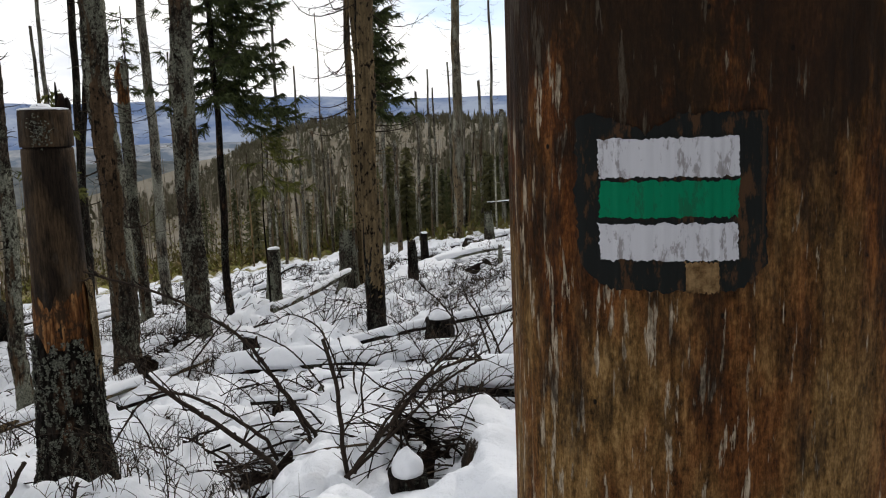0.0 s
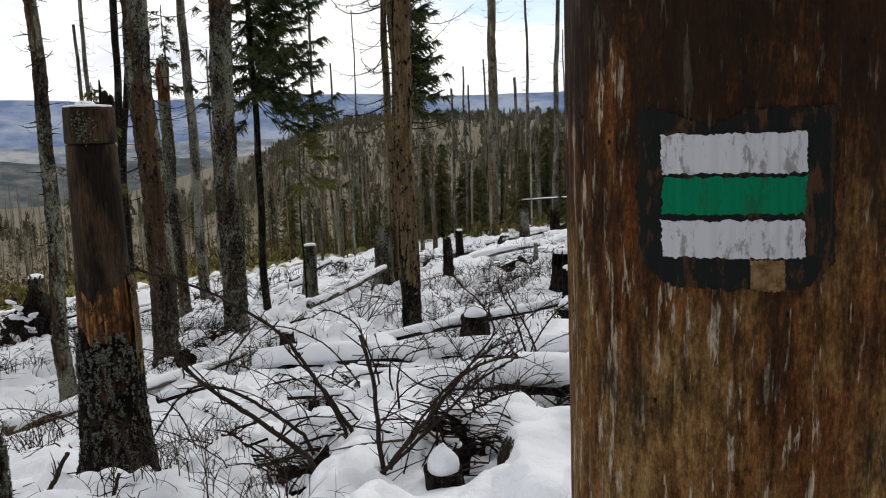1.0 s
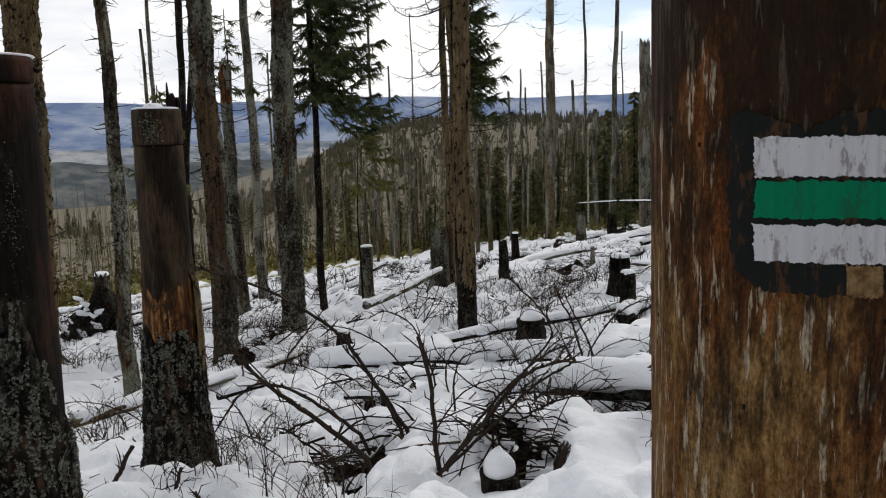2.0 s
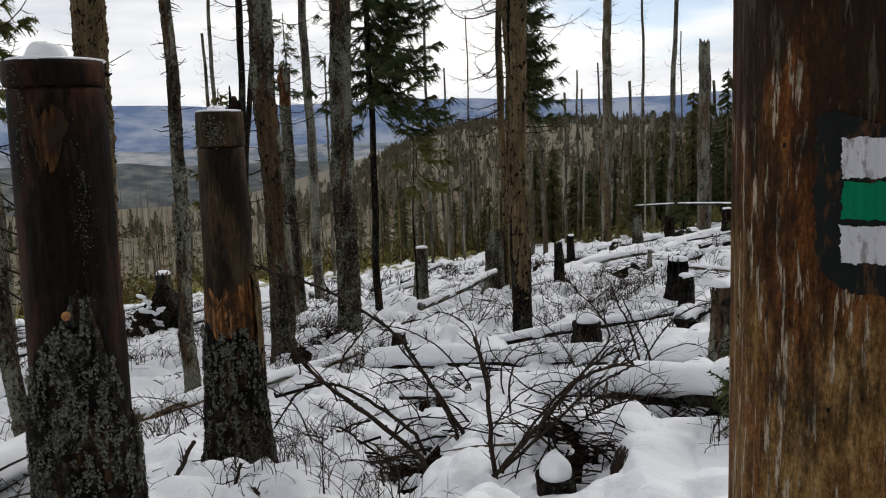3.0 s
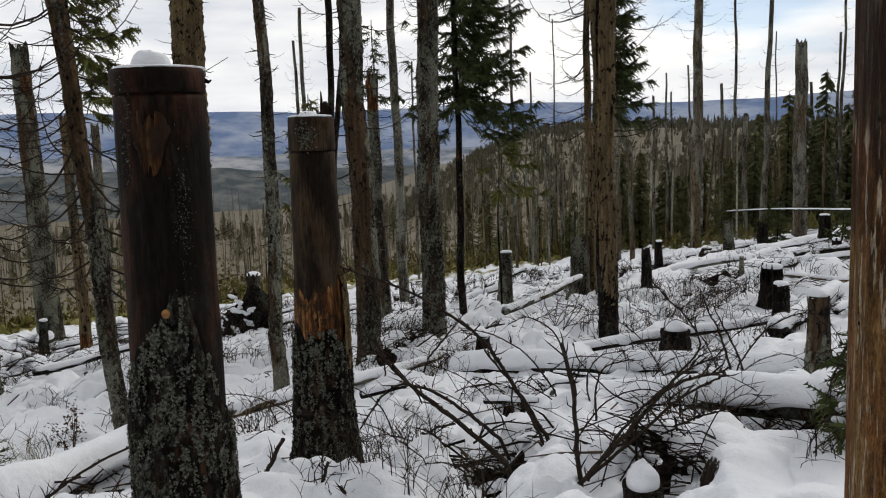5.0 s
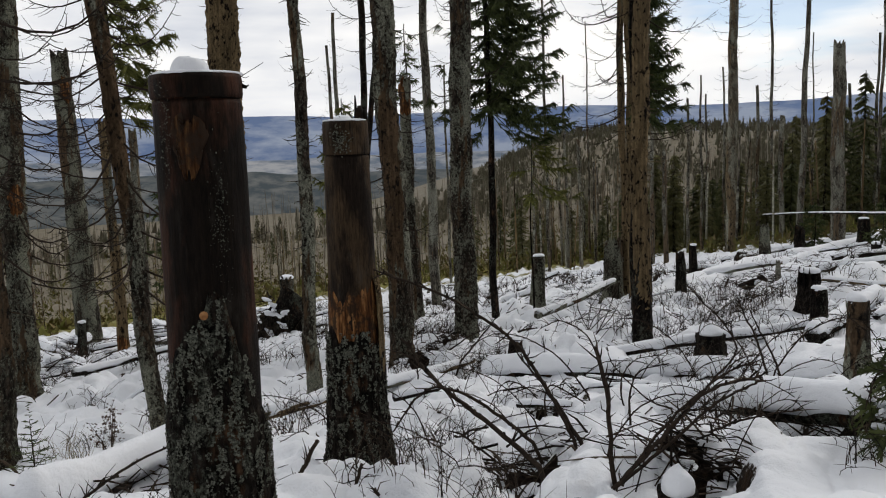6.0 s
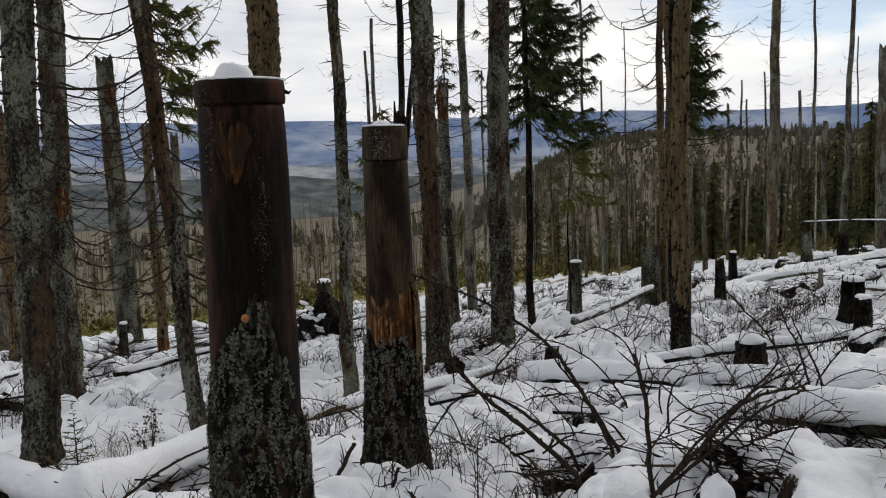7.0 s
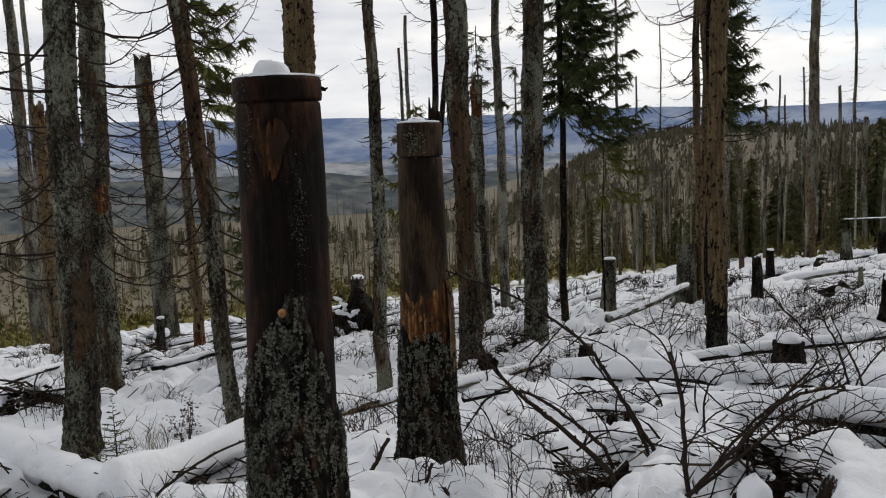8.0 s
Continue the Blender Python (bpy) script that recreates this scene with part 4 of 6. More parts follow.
def marker_post():
    low = ground_z(POST_X, POST_Y)
    e = thing("marker_post", (POST_X, POST_Y, 0), "barkless weathered brown spruce post with a painted green trail mark", "post")
    rows, cols = 240, 220
    Z, F = np.meshgrid(np.linspace(low - 0.3, 2.45, rows), np.linspace(0, 2 * math.pi, cols, endpoint=False), indexing="ij")
    g = Geo()
    g.v = [tuple(p) for p in on_post(F, Z).reshape(-1, 3)]
    g.f = grid_faces(rows, cols) + [tuple(range((rows - 1) * cols, rows * cols))]
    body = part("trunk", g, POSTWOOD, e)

    def patch(name, a0, a1, z0, z1, lift, material, ragged, label, seed, corner=0.0, top_gap=0.0):
        nu, nv = 90, 40
        q = Geo()
        for i in range(nu):
            u = i / (nu - 1)
            a = radians(a0 + (a1 - a0) * u)
            lowcut = corner * max(0, abs(u - 0.5) * 2 - 0.55) ** 2 * 4
            lo = z0 + lowcut + ragged * (float(vnoise(u * 34, seed, seed)) - 0.5) + ragged * 0.8 * (float(vnoise(u * 90, seed, seed + 1)) - 0.5)
            hi = z1 + ragged * (float(vnoise(u * 26, seed + 9, seed)) - 0.5) + ragged * 0.9 * (float(vnoise(u * 80, seed + 4, seed + 2)) - 0.5) - top_gap * max(0, 1 - abs(u - 0.30) / 0.16)
            for j in range(nv):
                k = j / (nv - 1)
                z = lo + (hi - lo) * k
                edge = 0.0
                if i in (0, nu - 1):
                    edge = ragged * 7.0 * (float(vnoise(z * 150, seed, seed + 5)) - 0.5) + ragged * 6.0 * (float(vnoise(z * 600, seed, seed + 6)) - 0.5)
                q.v.append(tuple(on_post(np.array(a + edge), np.array(z), lift)))
        q.f = [(i * nv + j, (i + 1) * nv + j, (i + 1) * nv + j + 1, i * nv + j + 1) for i in range(nu - 1) for j in range(nv - 1)]
        return part(name, q, material, e, label)

    patch("mark_border", -57.3, 5.8, 1.4245, 1.5540, 0.0022, GREYPAINT, 0.0035, "worn dark grey painted border", 3, 0.024, 0.014)
    patch("mark_stripe", -51.3, -5.7, 1.5082, 1.5365, 0.0030, WHITEPAINT, 0.0019, "white painted stripe", 11)
    patch("mark_stripe", -50.9, -5.7, 1.4790, 1.5055, 0.0030, GREENPAINT, 0.0019, "green painted stripe", 17)
    patch("mark_stripe", -51.3, -6.1, 1.4475, 1.4746, 0.0030, WHITEPAINT, 0.0019, "white painted stripe", 23)
    patch("bare_chip", -25.4, -13.3, 1.4232, 1.4460, 0.0027, CHIPWOOD, 0.002, "pale bare wood chip", 29)


marker_post()


# ---- the two tall sawn posts ----
def sleeve(e, name, label, foot_r, r_of, z_low, z_top, lift, material, seed, arc=None, rough=0.02, near=True):
    """A skin on a post with a ragged upper edge; z_top(phi) and z_low may vary round it."""
    cols, rows = 96, 90
    g = Geo()
    full = arc is None
    a0, a1 = (-math.pi, math.pi) if full else (radians(arc[0]), radians(arc[1]))
    for c in range(cols):
        f = a0 + (a1 - a0) * c / (cols if full else cols - 1)
        lo = z_low(f) if callable(z_low) else z_low
        hi = z_top(f) + 0.14 * (float(vnoise(f * 5, seed, seed)) - 0.5) + 0.07 * (float(vnoise(f * 17, seed, seed + 1)) - 0.5)
        for i in range(rows):
            k = i / (rows - 1)
            z = lo + (hi - lo) * k
            n = 0.6 * (float(vnoise(f * 6 + seed, z * 7, 51)) - 0.5) + 0.7 * (float(vnoise(f * 17 + seed, z * 20, 52)) - 0.5) + 0.5 * (float(vnoise(f * 40, z * 44, 53)) - 0.5)
            edge = min(1.0, (1 - k) * 9, (k * 9 + 0.2) if not full else 1.0)
            r = r_of(z) + lift * edge + rough * n * edge
            if i == rows - 1:
                r = r_of(z) - 0.004
            g.v.append(Vector((r * math.sin(f), -r * math.cos(f), z)))
    if full:
        g.f = [(c * rows + i, ((c + 1) % cols) * rows + i, ((c + 1) % cols) * rows + i + 1, c * rows + i + 1) for c in range(cols) for i in range(rows - 1)]
    else:
        g.f = [(c * rows + i, (c + 1) * rows + i, (c + 1) * rows + i + 1, c * rows + i + 1) for c in range(cols - 1) for i in range(rows - 1)]
    return part(name, g, material, e, label)


def lichen_tufts(e, r_of, z_low, z_top, count, size, seed, lift=0.02):
    """Small curled leafy lichens all over the bark."""
    rnd = random.Random(seed)
    g = Geo()
    done = 0
    while done < count:
        f = rnd.uniform(-1.9, 1.9)
        z = rnd.uniform(z_low, 1.0)
        if z > z_top(f) or float(vnoise(f * 8, z * 10, seed)) < 0.36 or float(vnoise(f * 20, z * 22, seed + 3)) < 0.42:
            continue
        done += 1
        r = r_of(z) + lift + rnd.uniform(-0.006, 0.01)
        o = Vector((r * math.sin(f), -r * math.cos(f), z))
        n = Vector((math.sin(f), -math.cos(f), 0))
        t = Vector((math.cos(f), math.sin(f), 0))
        s = size * rnd.uniform(0.35, 1.0) * (1 + 0.9 * rnd.random() ** 4)
        a0 = rnd.random() * 6.28
        for lobe in range(rnd.randrange(2, 5)):
            a = a0 + lobe * 1.7 + rnd.uniform(-0.4, 0.4)
            d = t * math.cos(a) + Vector((0, 0, math.sin(a)))
            w = d.cross(n)
            tip = o + d * s + n * s * rnd.uniform(0.25, 0.9)
            g.poly(o - w * s * 0.25, o + d * s * 0.55 - w * s * 0.5 + n * s * 0.3, tip, o + d * s * 0.5 + w * s * 0.5 + n * s * 0.2)
    tagged(part("lichen", g, LICHENLEAF, e, "grey-green leafy lichen", smooth=False), kind="stuff")


def sawn_post(name_label, at, z_top, r_top, r_low, z_foot, kerf, seed, wood=WETWOOD):
    """A high sawn trunk with a kerfed head; local z is world z."""
    e = thing("sawn_post", (at[0], at[1], 0), name_label, "post", "sawn posts")
    face = math.atan2(0 - at[0], at[1])
    e.rotation_euler = (0, 0, face)

    def r_of(z):
        return r_low + (r_top - r_low) * max(0.0, min(1.0, (z - z_foot) / (z_top - z_foot))) + 0.05 * math.exp(-max(0, z - z_foot) / 0.2)

    def drum(name, z0, z1, grow, mat, rough, label=""):
        g = Geo()
        rows, cols = max(6, int((z1 - z0) / 0.02)), 72
        for i in range(rows):
            z = z0 + (z1 - z0) * i / (rows - 1)
            for c in range(cols):
                f = 2 * math.pi * c / cols
                n = 0.5 * (float(vnoise(math.cos(f) * 2 + seed, z * 1.5 + math.sin(f) * 2, 61)) - 0.5) + 0.25 * (float(vnoise(f * 14, z * 2 + seed, 62)) - 0.5) + 0.12 * (float(vnoise(f * 40, z * 5, 63)) - 0.5)
                r = r_of(z) * grow * (1 + rough * n)
                if i in (0, rows - 1):
                    r -= 0.004
                g.v.append(Vector((r * math.sin(f), -r * math.cos(f), z)))
        g.f = grid_faces(rows, cols) + [tuple(range((rows - 1) * cols, rows * cols)), tuple(reversed(range(cols)))]
        return part(name, g, mat, e, label)

    drum("trunk", z_foot - 0.4, kerf - 0.005, 0.985, wood, 0.10)
    drum("neck", kerf - 0.02, kerf + 0.012, 0.93, WETWOOD, 0.03)
    drum("head", kerf + 0.004, z_top, 1.035, wood, 0.06, "dark sawn head above a saw cut")
    return e, r_of


def post_a():
    at = (-2.47, 3.60)
    foot = ground_z(*at)
    e, r_of = sawn_post("tall dark sawn spruce trunk with lichen bark and a snow dome", at, 1.90, 0.212, 0.236, foot, 1.785, 3)

    def bark_top(f):
        d = math.degrees(f)
        return max(0.24, 0.84 - 0.0058 * max(0, -d - 2) - 0.016 * max(0, d - 16))

    sleeve(e, "bark", "dark bark crusted with grey lichen", 0.28, r_of, foot - 0.3, bark_top, 0.02, DARKBARK, 5, rough=0.03)
    lichen_tufts(e, r_of, foot, bark_top, 9000, 0.0085, 7, 0.020)
    rim = part("snow_rim", snow_cap(0.213, 0.012, 2, flat=0.006), SNOW, e, "thin white snow on the cut")
    rim.location = (0, 0, 1.90)
    cap = part("snow_cap", snow_cap(0.090, 0.068, 5, point=-0.22), SNOW, e, "rounded white snow dome")
    cap.location = (-0.02, -0.02, 1.905)
    k = Geo()
    k.tube([(0, 0, 0), (0, -0.02, 0), (0, -0.032, 0.001)], [0.021, 0.019, 0.014], 14)
    knot = part("knot", k, WOODCUT, e, "pale orange sawn branch knot")
    f = radians(-10)
    knot.location = ((r_of(0.66) + 0.012) * math.sin(f), -(r_of(0.66) + 0.012) * math.cos(f), 0.765)
    s = Geo().tube([(0.2, -0.05, 1.85), (0.232, -0.05, 1.84), (0.245, -0.05, 1.85)], [0.016, 0.009, 0.003], 6)
    part("splinter", s, WETWOOD, e)
    worn_patch(e, "red-brown worn patch of wood", (0, 0), 1.0, 0.195, 1.47, 1.70, radians(-106), 0.40, REDDARK, 15)
    rnd = random.Random(19)
    for zc, fc, zs, fs, count in ((1.2, 0.32, 0.16, 0.11, 210), (1.62, -0.8, 0.14, 0.08, 160)):
        g = Geo()
        for _ in range(count):
            f, z = rnd.gauss(fc, fs), rnd.gauss(zc, zs)
            r = r_of(z) * (1.05 if z > 1.785 else 0.985) + 0.004
            o, n = Vector((r * math.sin(f), -r * math.cos(f), z)), Vector((math.sin(f), -math.cos(f), 0))
            a = rnd.random() * 6.28
            d = Vector((math.cos(f) * math.cos(a), math.sin(f) * math.cos(a), math.sin(a))) * rnd.uniform(0.0015, 0.006)
            w = d.cross(n) * 0.7
            g.poly(o - w, o + d - w * 0.6 + n * 0.003, o + d * 1.3 + n * 0.005, o + d * 0.7 + w)
        tagged(part("lichen", g, LICHENLEAF, e, "grey lichen specks", smooth=False), kind="stuff")


def post_b():
    at = (-2.84, 6.19)
    foot = ground_z(*at)
    e, r_of = sawn_post("tall sawn spruce trunk with an orange worn band", at, 1.73, 0.170, 0.228, foot, 1.465, 8, DAMPWOOD)
    sleeve(e, "worn_wood", "orange-brown worn band of wood", 0.22, r_of, -0.10, lambda f: 0.40 + 0.05 * math.sin(3 * f), 0.002, REDWOOD, 12, rough=0.004)

    def bark_top(f):
        d = math.degrees(f)
        return 0.02 + (0.05 if d < 30 else -0.05)

    sleeve(e, "bark", "dark bark crusted with grey lichen", 0.24, r_of, foot - 0.3, bark_top, 0.02, DARKBARK, 9, rough=0.03)
    lichen_tufts(e, r_of, foot, bark_top, 3300, 0.013, 8, 0.020)
    strip = sleeve(e, "bark_strip", "loose strip of bark peeling off", 0.2, r_of, -0.35, lambda f: 0.55, 0.03, BARE, 22, arc=(52, 88), rough=0.015)
    rim = part("snow_rim", snow_cap(0.170, 0.012, 4, flat=0.006), SNOW, e, "thin white snow on the cut")
    rim.location = (0, 0, 1.73)
    cap = part("snow_cap", snow_cap(0.07, 0.028, 6), SNOW, e, "small white snow lump")
    cap.location = (-0.02, -0.03, 1.735)
    s = Geo()
    for x, h, w in ((0.115, 0.12, 0.04), (0.085, 0.2, 0.014), (0.155, 0.09, 0.028)):
        s.tube([(x, 0.05, 1.70), (x + 0.004, 0.05, 1.73 + h * 0.6), (x + 0.002, 0.05, 1.73 + h)], [w, w * 0.8, w * 0.35], 7)
    part("splinter", s, WETWOOD, e, "dark broken splinters left by the saw")
    rnd = random.Random(4)
    g = Geo()
    for _ in range(130):
        f, z = rnd.gauss(-0.25, 0.2), rnd.gauss(1.58, 0.05)
        r = r_of(z) * 1.035 + 0.005
        o = Vector((r * math.sin(f), -r * math.cos(f), z))
        n = Vector((math.sin(f), -math.cos(f), 0))
        a = rnd.random() * 6.28
        d = Vector((math.cos(f) * math.cos(a), math.sin(f) * math.cos(a), math.sin(a))) * rnd.uniform(0.006, 0.016)
        w = d.cross(n) * 0.6
        g.poly(o - w, o + d * 0.6 - w + n * 0.008, o + d + n * 0.014, o + d * 0.5 + w + n * 0.006)
    tagged(part("lichen", g, LICHENLEAF, e, "grey lichen patch on the head", smooth=False), kind="stuff")


def red_wood_material(name, k):
    m = Mat(name, 0.7)
    s = m.noise(30, (1, 1, 0.1), 6, 0.65)
    col = m.ramp(s, (0.36, (0.016 * k, 0.007 * k, 0.004 * k)), (0.5, (0.10 * k, 0.040 * k, 0.013 * k)), (0.64, (0.30 * k, 0.155 * k, 0.06 * k)))
    col = m.mix(m.ramp(m.noise(9, (1, 1, 0.6), 6, 0.75), (0.47, 0.0), (0.55, 0.9)), col, (0.022, 0.014, 0.009))
    m.color(col)
    m.bump(s, 0.7, 0.006)
    return m.m


REDWOOD = red_wood_material("orange_brown_worn_wood", 1.0)
REDDARK = red_wood_material("dark_red_brown_wood", 0.40)
post_a()
post_b()

# ---- standing dead trees, stumps, logs and bent branches ----
tree("slender grey dead spruce with bare side twigs", (-31.69, 28.26, -7.00), (-31.80, 28.21, 9.41), 0.388, 0.195, GREY, branches=16, reach=1.6, low=0.45)
tree("thin dead spruce pole with short twigs", (-27.41, 24.82, -6.12), (-27.29, 24.87, 9.88), 0.136, 0.083, GREY, branches=14, reach=1.0, low=0.4)
e = tree("broken spruce snag with an orange worn top", (-23.00, 21.12, -5.20), (-22.98, 21.12, 3.32), 0.240, 0.192, BARE, broken=True, branches=3, reach=0.5, low=0.5)
worn_patch(e, "orange worn wood near the top", (0.02, 0.0), 8.52, 0.20, 7.2, 8.3, radians(-45), 1.2, REDWOOD, 8)
tree("lichen-crusted dead spruce trunk rising from the snow", (-7.55, 7.06, -1.85), (-7.29, 7.17, 9.15), 0.188, 0.104, LICHEN, branches=34, reach=1.9, low=0.2, near=True)
e = tree("grey lichen-covered spruce with an orange bark scar", (-12.28, 12.32, -2.97), (-11.98, 12.45, 8.03), 0.230, 0.214, LICHEN, branches=44, reach=2.4, low=0.2, near=True)
worn_patch(e, "orange scar where the bark is gone", (0.3, 0.13), 11.0, 0.232, 3.45, 3.98, radians(-38), 0.55, REDWOOD, 5)
e = tree("tall broken snag with lichen and a ragged top", (-18.43, 21.29, -4.62), (-18.62, 21.21, 4.58), 0.381, 0.245, LICHEN, broken=True, branches=14, reach=1.6, low=0.4)
worn_patch(e, "reddish bare wood below the top", (-0.19, -0.08), 9.2, 0.262, 7.7, 8.4, radians(-35), 0.5, REDWOOD, 9)
tree("leaning dark spruce with long bare twigs", (-6.19, 8.11, -1.77), (-6.98, 7.79, 9.23), 0.098, 0.091, BROWNBARK, branches=60, reach=1.6, low=0.16, near=True)
e = tree("dead spruce with an orange gnawed foot", (-15.39, 19.02, -4.01), (-15.47, 18.98, 2.41), 0.159, 0.111, BARE, broken=True, branches=4, reach=0.6, low=0.5)
worn_patch(e, "orange gnawed wood at the foot", (-0.08, -0.04), 6.4, 0.165, 0.02, 0.55, radians(-52), 1.1, REDWOOD, 6)
tree("low grey snag beside a young spruce", (-16.03, 20.97, -4.28), (-16.06, 20.96, 2.18), 0.156, 0.112, GREY, broken=True, branches=3, reach=0.5, low=0.5)
tree("brown spruce trunk with peeling lichen bark", (-8.78, 14.05, -2.68), (-8.63, 14.09, 8.32), 0.269, 0.269, BARE, branches=5, reach=0.5, low=0.6, near=True)
tree("straight bare spruce with short twig stubs", (-5.18, 10.10, -1.83), (-5.22, 10.08, 9.17), 0.101, 0.030, BROWNBARK, branches=30, reach=0.28, low=0.2, near=True)
tree("thin far dead spruce with fine twigs", (-15.10, 32.86, -5.29), (-15.26, 32.79, 5.63), 0.117, 0.060, GREY, branches=20, reach=1.1, low=0.55, far=True)
tree("thin far dead spruce with fine twigs", (-14.93, 32.92, -5.27), (-15.00, 32.90, 6.93), 0.124, 0.072, GREY, branches=26, reach=1.2, low=0.5, far=True)
tree("tall thin dark dead spruce", (-10.57, 24.94, -3.94), (-10.35, 25.03, 12.06), 0.121, 0.100, DARKBARK, branches=6, reach=0.6, low=0.6, far=True)
tree("thin dark leaning dead spruce", (-10.18, 22.93, -3.66), (-8.43, 23.65, 12.34), 0.099, 0.057, DARKBARK, branches=4, reach=0.6, low=0.6, far=True)
tree("lichen-crusted spruce with dark bare twigs", (-4.64, 12.07, -1.95), (-4.83, 11.99, 9.05), 0.185, 0.134, BROWNBARK, branches=26, reach=1.1, low=0.2, near=True)
e = tree("broken spruce snag with a reddish top", (-6.80, 18.98, -2.89), (-6.94, 18.92, 3.08), 0.137, 0.123, BROWNBARK, broken=True, branches=5, reach=0.8, low=0.4, near=True)
worn_patch(e, "reddish rotten top", (-0.14, -0.06), 5.97, 0.128, 5.1, 5.95, radians(-70), 1.5, REDWOOD, 7)
tree("silver dead spruce with short twigs", (-7.43, 22.42, -3.30), (-7.59, 22.36, 7.70), 0.144, 0.093, GREY, branches=14, reach=0.7, low=0.4)
tree("thin dead spruce pole", (-12.40, 39.94, -5.61), (-12.45, 39.92, 5.20), 0.073, 0.042, GREY, branches=10, reach=0.5, low=0.5, far=True)
tree("stout lichen-covered spruce with bark peeling off", (-4.28, 14.40, -2.12), (-4.24, 14.42, 8.88), 0.198, 0.153, BROWNBARK, branches=18, reach=1.2, low=0.35, near=True)
tree("thin dead spruce pole with fine twigs", (-7.05, 37.82, -4.71), (-7.24, 37.74, 11.29), 0.077, 0.042, GREY, branches=20, reach=1.1, low=0.5, far=True)
tree("thin dead spruce pole with fine twigs", (-6.55, 40.17, -4.87), (-6.72, 40.09, 4.43), 0.083, 0.040, GREY, branches=12, reach=1.1, low=0.5, far=True)
tree("thin dead spruce pole with fine twigs", (-6.67, 48.68, -5.68), (-6.81, 48.63, 7.91), 0.065, 0.032, GREY, branches=22, reach=1.1, low=0.5, far=True)
tree("thin dead spruce pole with fine twigs", (-6.55, 44.45, -5.28), (-6.65, 44.41, 1.43), 0.104, 0.088, GREY, branches=2, reach=1.1, low=0.5, far=True)
tree("thin dead spruce pole with fine twigs", (-8.03, 39.57, -5.00), (-8.11, 39.53, 1.51), 0.055, 0.040, GREY, branches=6, reach=1.1, low=0.5, far=True)
tree("thin dead spruce pole with fine twigs", (-7.69, 45.06, -5.48), (-7.81, 45.01, 0.59), 0.077, 0.060, GREY, branches=2, reach=1.1, low=0.5, far=True)
tree("thin dead spruce pole with fine twigs", (-5.98, 45.75, -5.32), (-6.06, 45.72, 0.23), 0.077, 0.060, GREY, branches=2, reach=1.1, low=0.5, far=True)
tree("slim dead spruce with bark flaking", (-1.98, 20.48, -2.40), (-2.23, 20.38, 8.60), 0.108, 0.054, BARE, branches=34, reach=2.0, low=0.35)
tree("slim dead spruce with bark flaking", (-1.75, 19.52, -2.28), (-1.96, 19.43, 8.72), 0.096, 0.063, BARE, branches=6, reach=0.8, low=0.5)
tree("brown barkless spruce trunk with a dark charred-looking foot", (-1.05, 12.74, -1.55), (-1.09, 12.72, 9.45), 0.128, 0.116, BARE, branches=10, reach=1.0, low=0.25, near=True, foot_bark=1.25)
tree("grey dead spruce with curved bare twigs", (0.81, 41.09, -4.00), (0.86, 41.10, 12.00), 0.270, 0.150, PALE, branches=30, reach=1.3, low=0.5)
tree("thin dead spruce with fine upturned twigs", (2.88, 45.67, -4.16), (2.63, 45.61, 11.84), 0.102, 0.045, GREY, branches=34, reach=1.2, low=0.4, far=True)
tree("thin dead spruce with fine upturned twigs", (3.62, 39.72, -3.50), (3.86, 39.78, 12.50), 0.150, 0.060, GREY, branches=16, reach=1.2, low=0.4, far=True)
tree("thin dead spruce with fine upturned twigs", (2.28, 47.56, -4.42), (2.19, 47.54, 3.93), 0.106, 0.076, GREY, branches=3, reach=1.2, low=0.4, far=True, broken=True)
tree("thin dead spruce with fine upturned twigs", (-1.12, 42.63, -4.40), (-1.15, 42.62, 3.27), 0.084, 0.056, GREY, branches=2, reach=1.2, low=0.4, far=True, broken=True)
tree("thin dead spruce with fine upturned twigs", (-0.49, 44.83, -4.52), (-0.62, 44.80, 4.41), 0.088, 0.044, GREY, branches=12, reach=1.2, low=0.4, far=True, broken=False)
tree("thin dead spruce with fine upturned twigs", (-0.27, 46.93, -4.69), (-0.35, 46.91, 3.56), 0.076, 0.046, GREY, branches=8, reach=1.2, low=0.4, far=True, broken=False)
tree("thin dead spruce with fine upturned twigs", (0.59, 45.10, -4.41), (0.48, 45.07, 4.77), 0.073, 0.044, GREY, branches=6, reach=1.2, low=0.4, far=True, broken=False)
tree("thin dead spruce with fine upturned twigs", (7.85, 47.06, -3.65), (8.05, 47.12, 12.35), 0.103, 0.041, GREY, branches=22, reach=1.2, low=0.4, far=True)
tree("thin dead spruce with fine upturned twigs", (8.09, 49.18, -3.81), (8.10, 49.18, 6.36), 0.092, 0.061, GREY, branches=12, reach=1.2, low=0.4, far=True, broken=False)
tree("thin dead spruce with fine upturned twigs", (5.25, 50.35, -4.29), (5.10, 50.31, 6.70), 0.063, 0.032, GREY, branches=10, reach=1.2, low=0.4, far=True, broken=False)
tree("thin dead spruce with fine upturned twigs", (-2.28, 34.17, -3.74), (-2.27, 34.17, 1.67), 0.092, 0.068, GREY, branches=6, reach=1.2, low=0.4, far=True, broken=False)
tree("thin dead spruce with fine upturned twigs", (-1.74, 34.30, -3.69), (-1.84, 34.28, 0.99), 0.104, 0.079, GREY, branches=2, reach=1.2, low=0.4, far=True, broken=True)
tree("thin dead spruce with fine upturned twigs", (7.20, 50.92, -4.09), (7.01, 50.87, 3.92), 0.111, 0.080, GREY, branches=3, reach=1.2, low=0.4, far=True, broken=True)
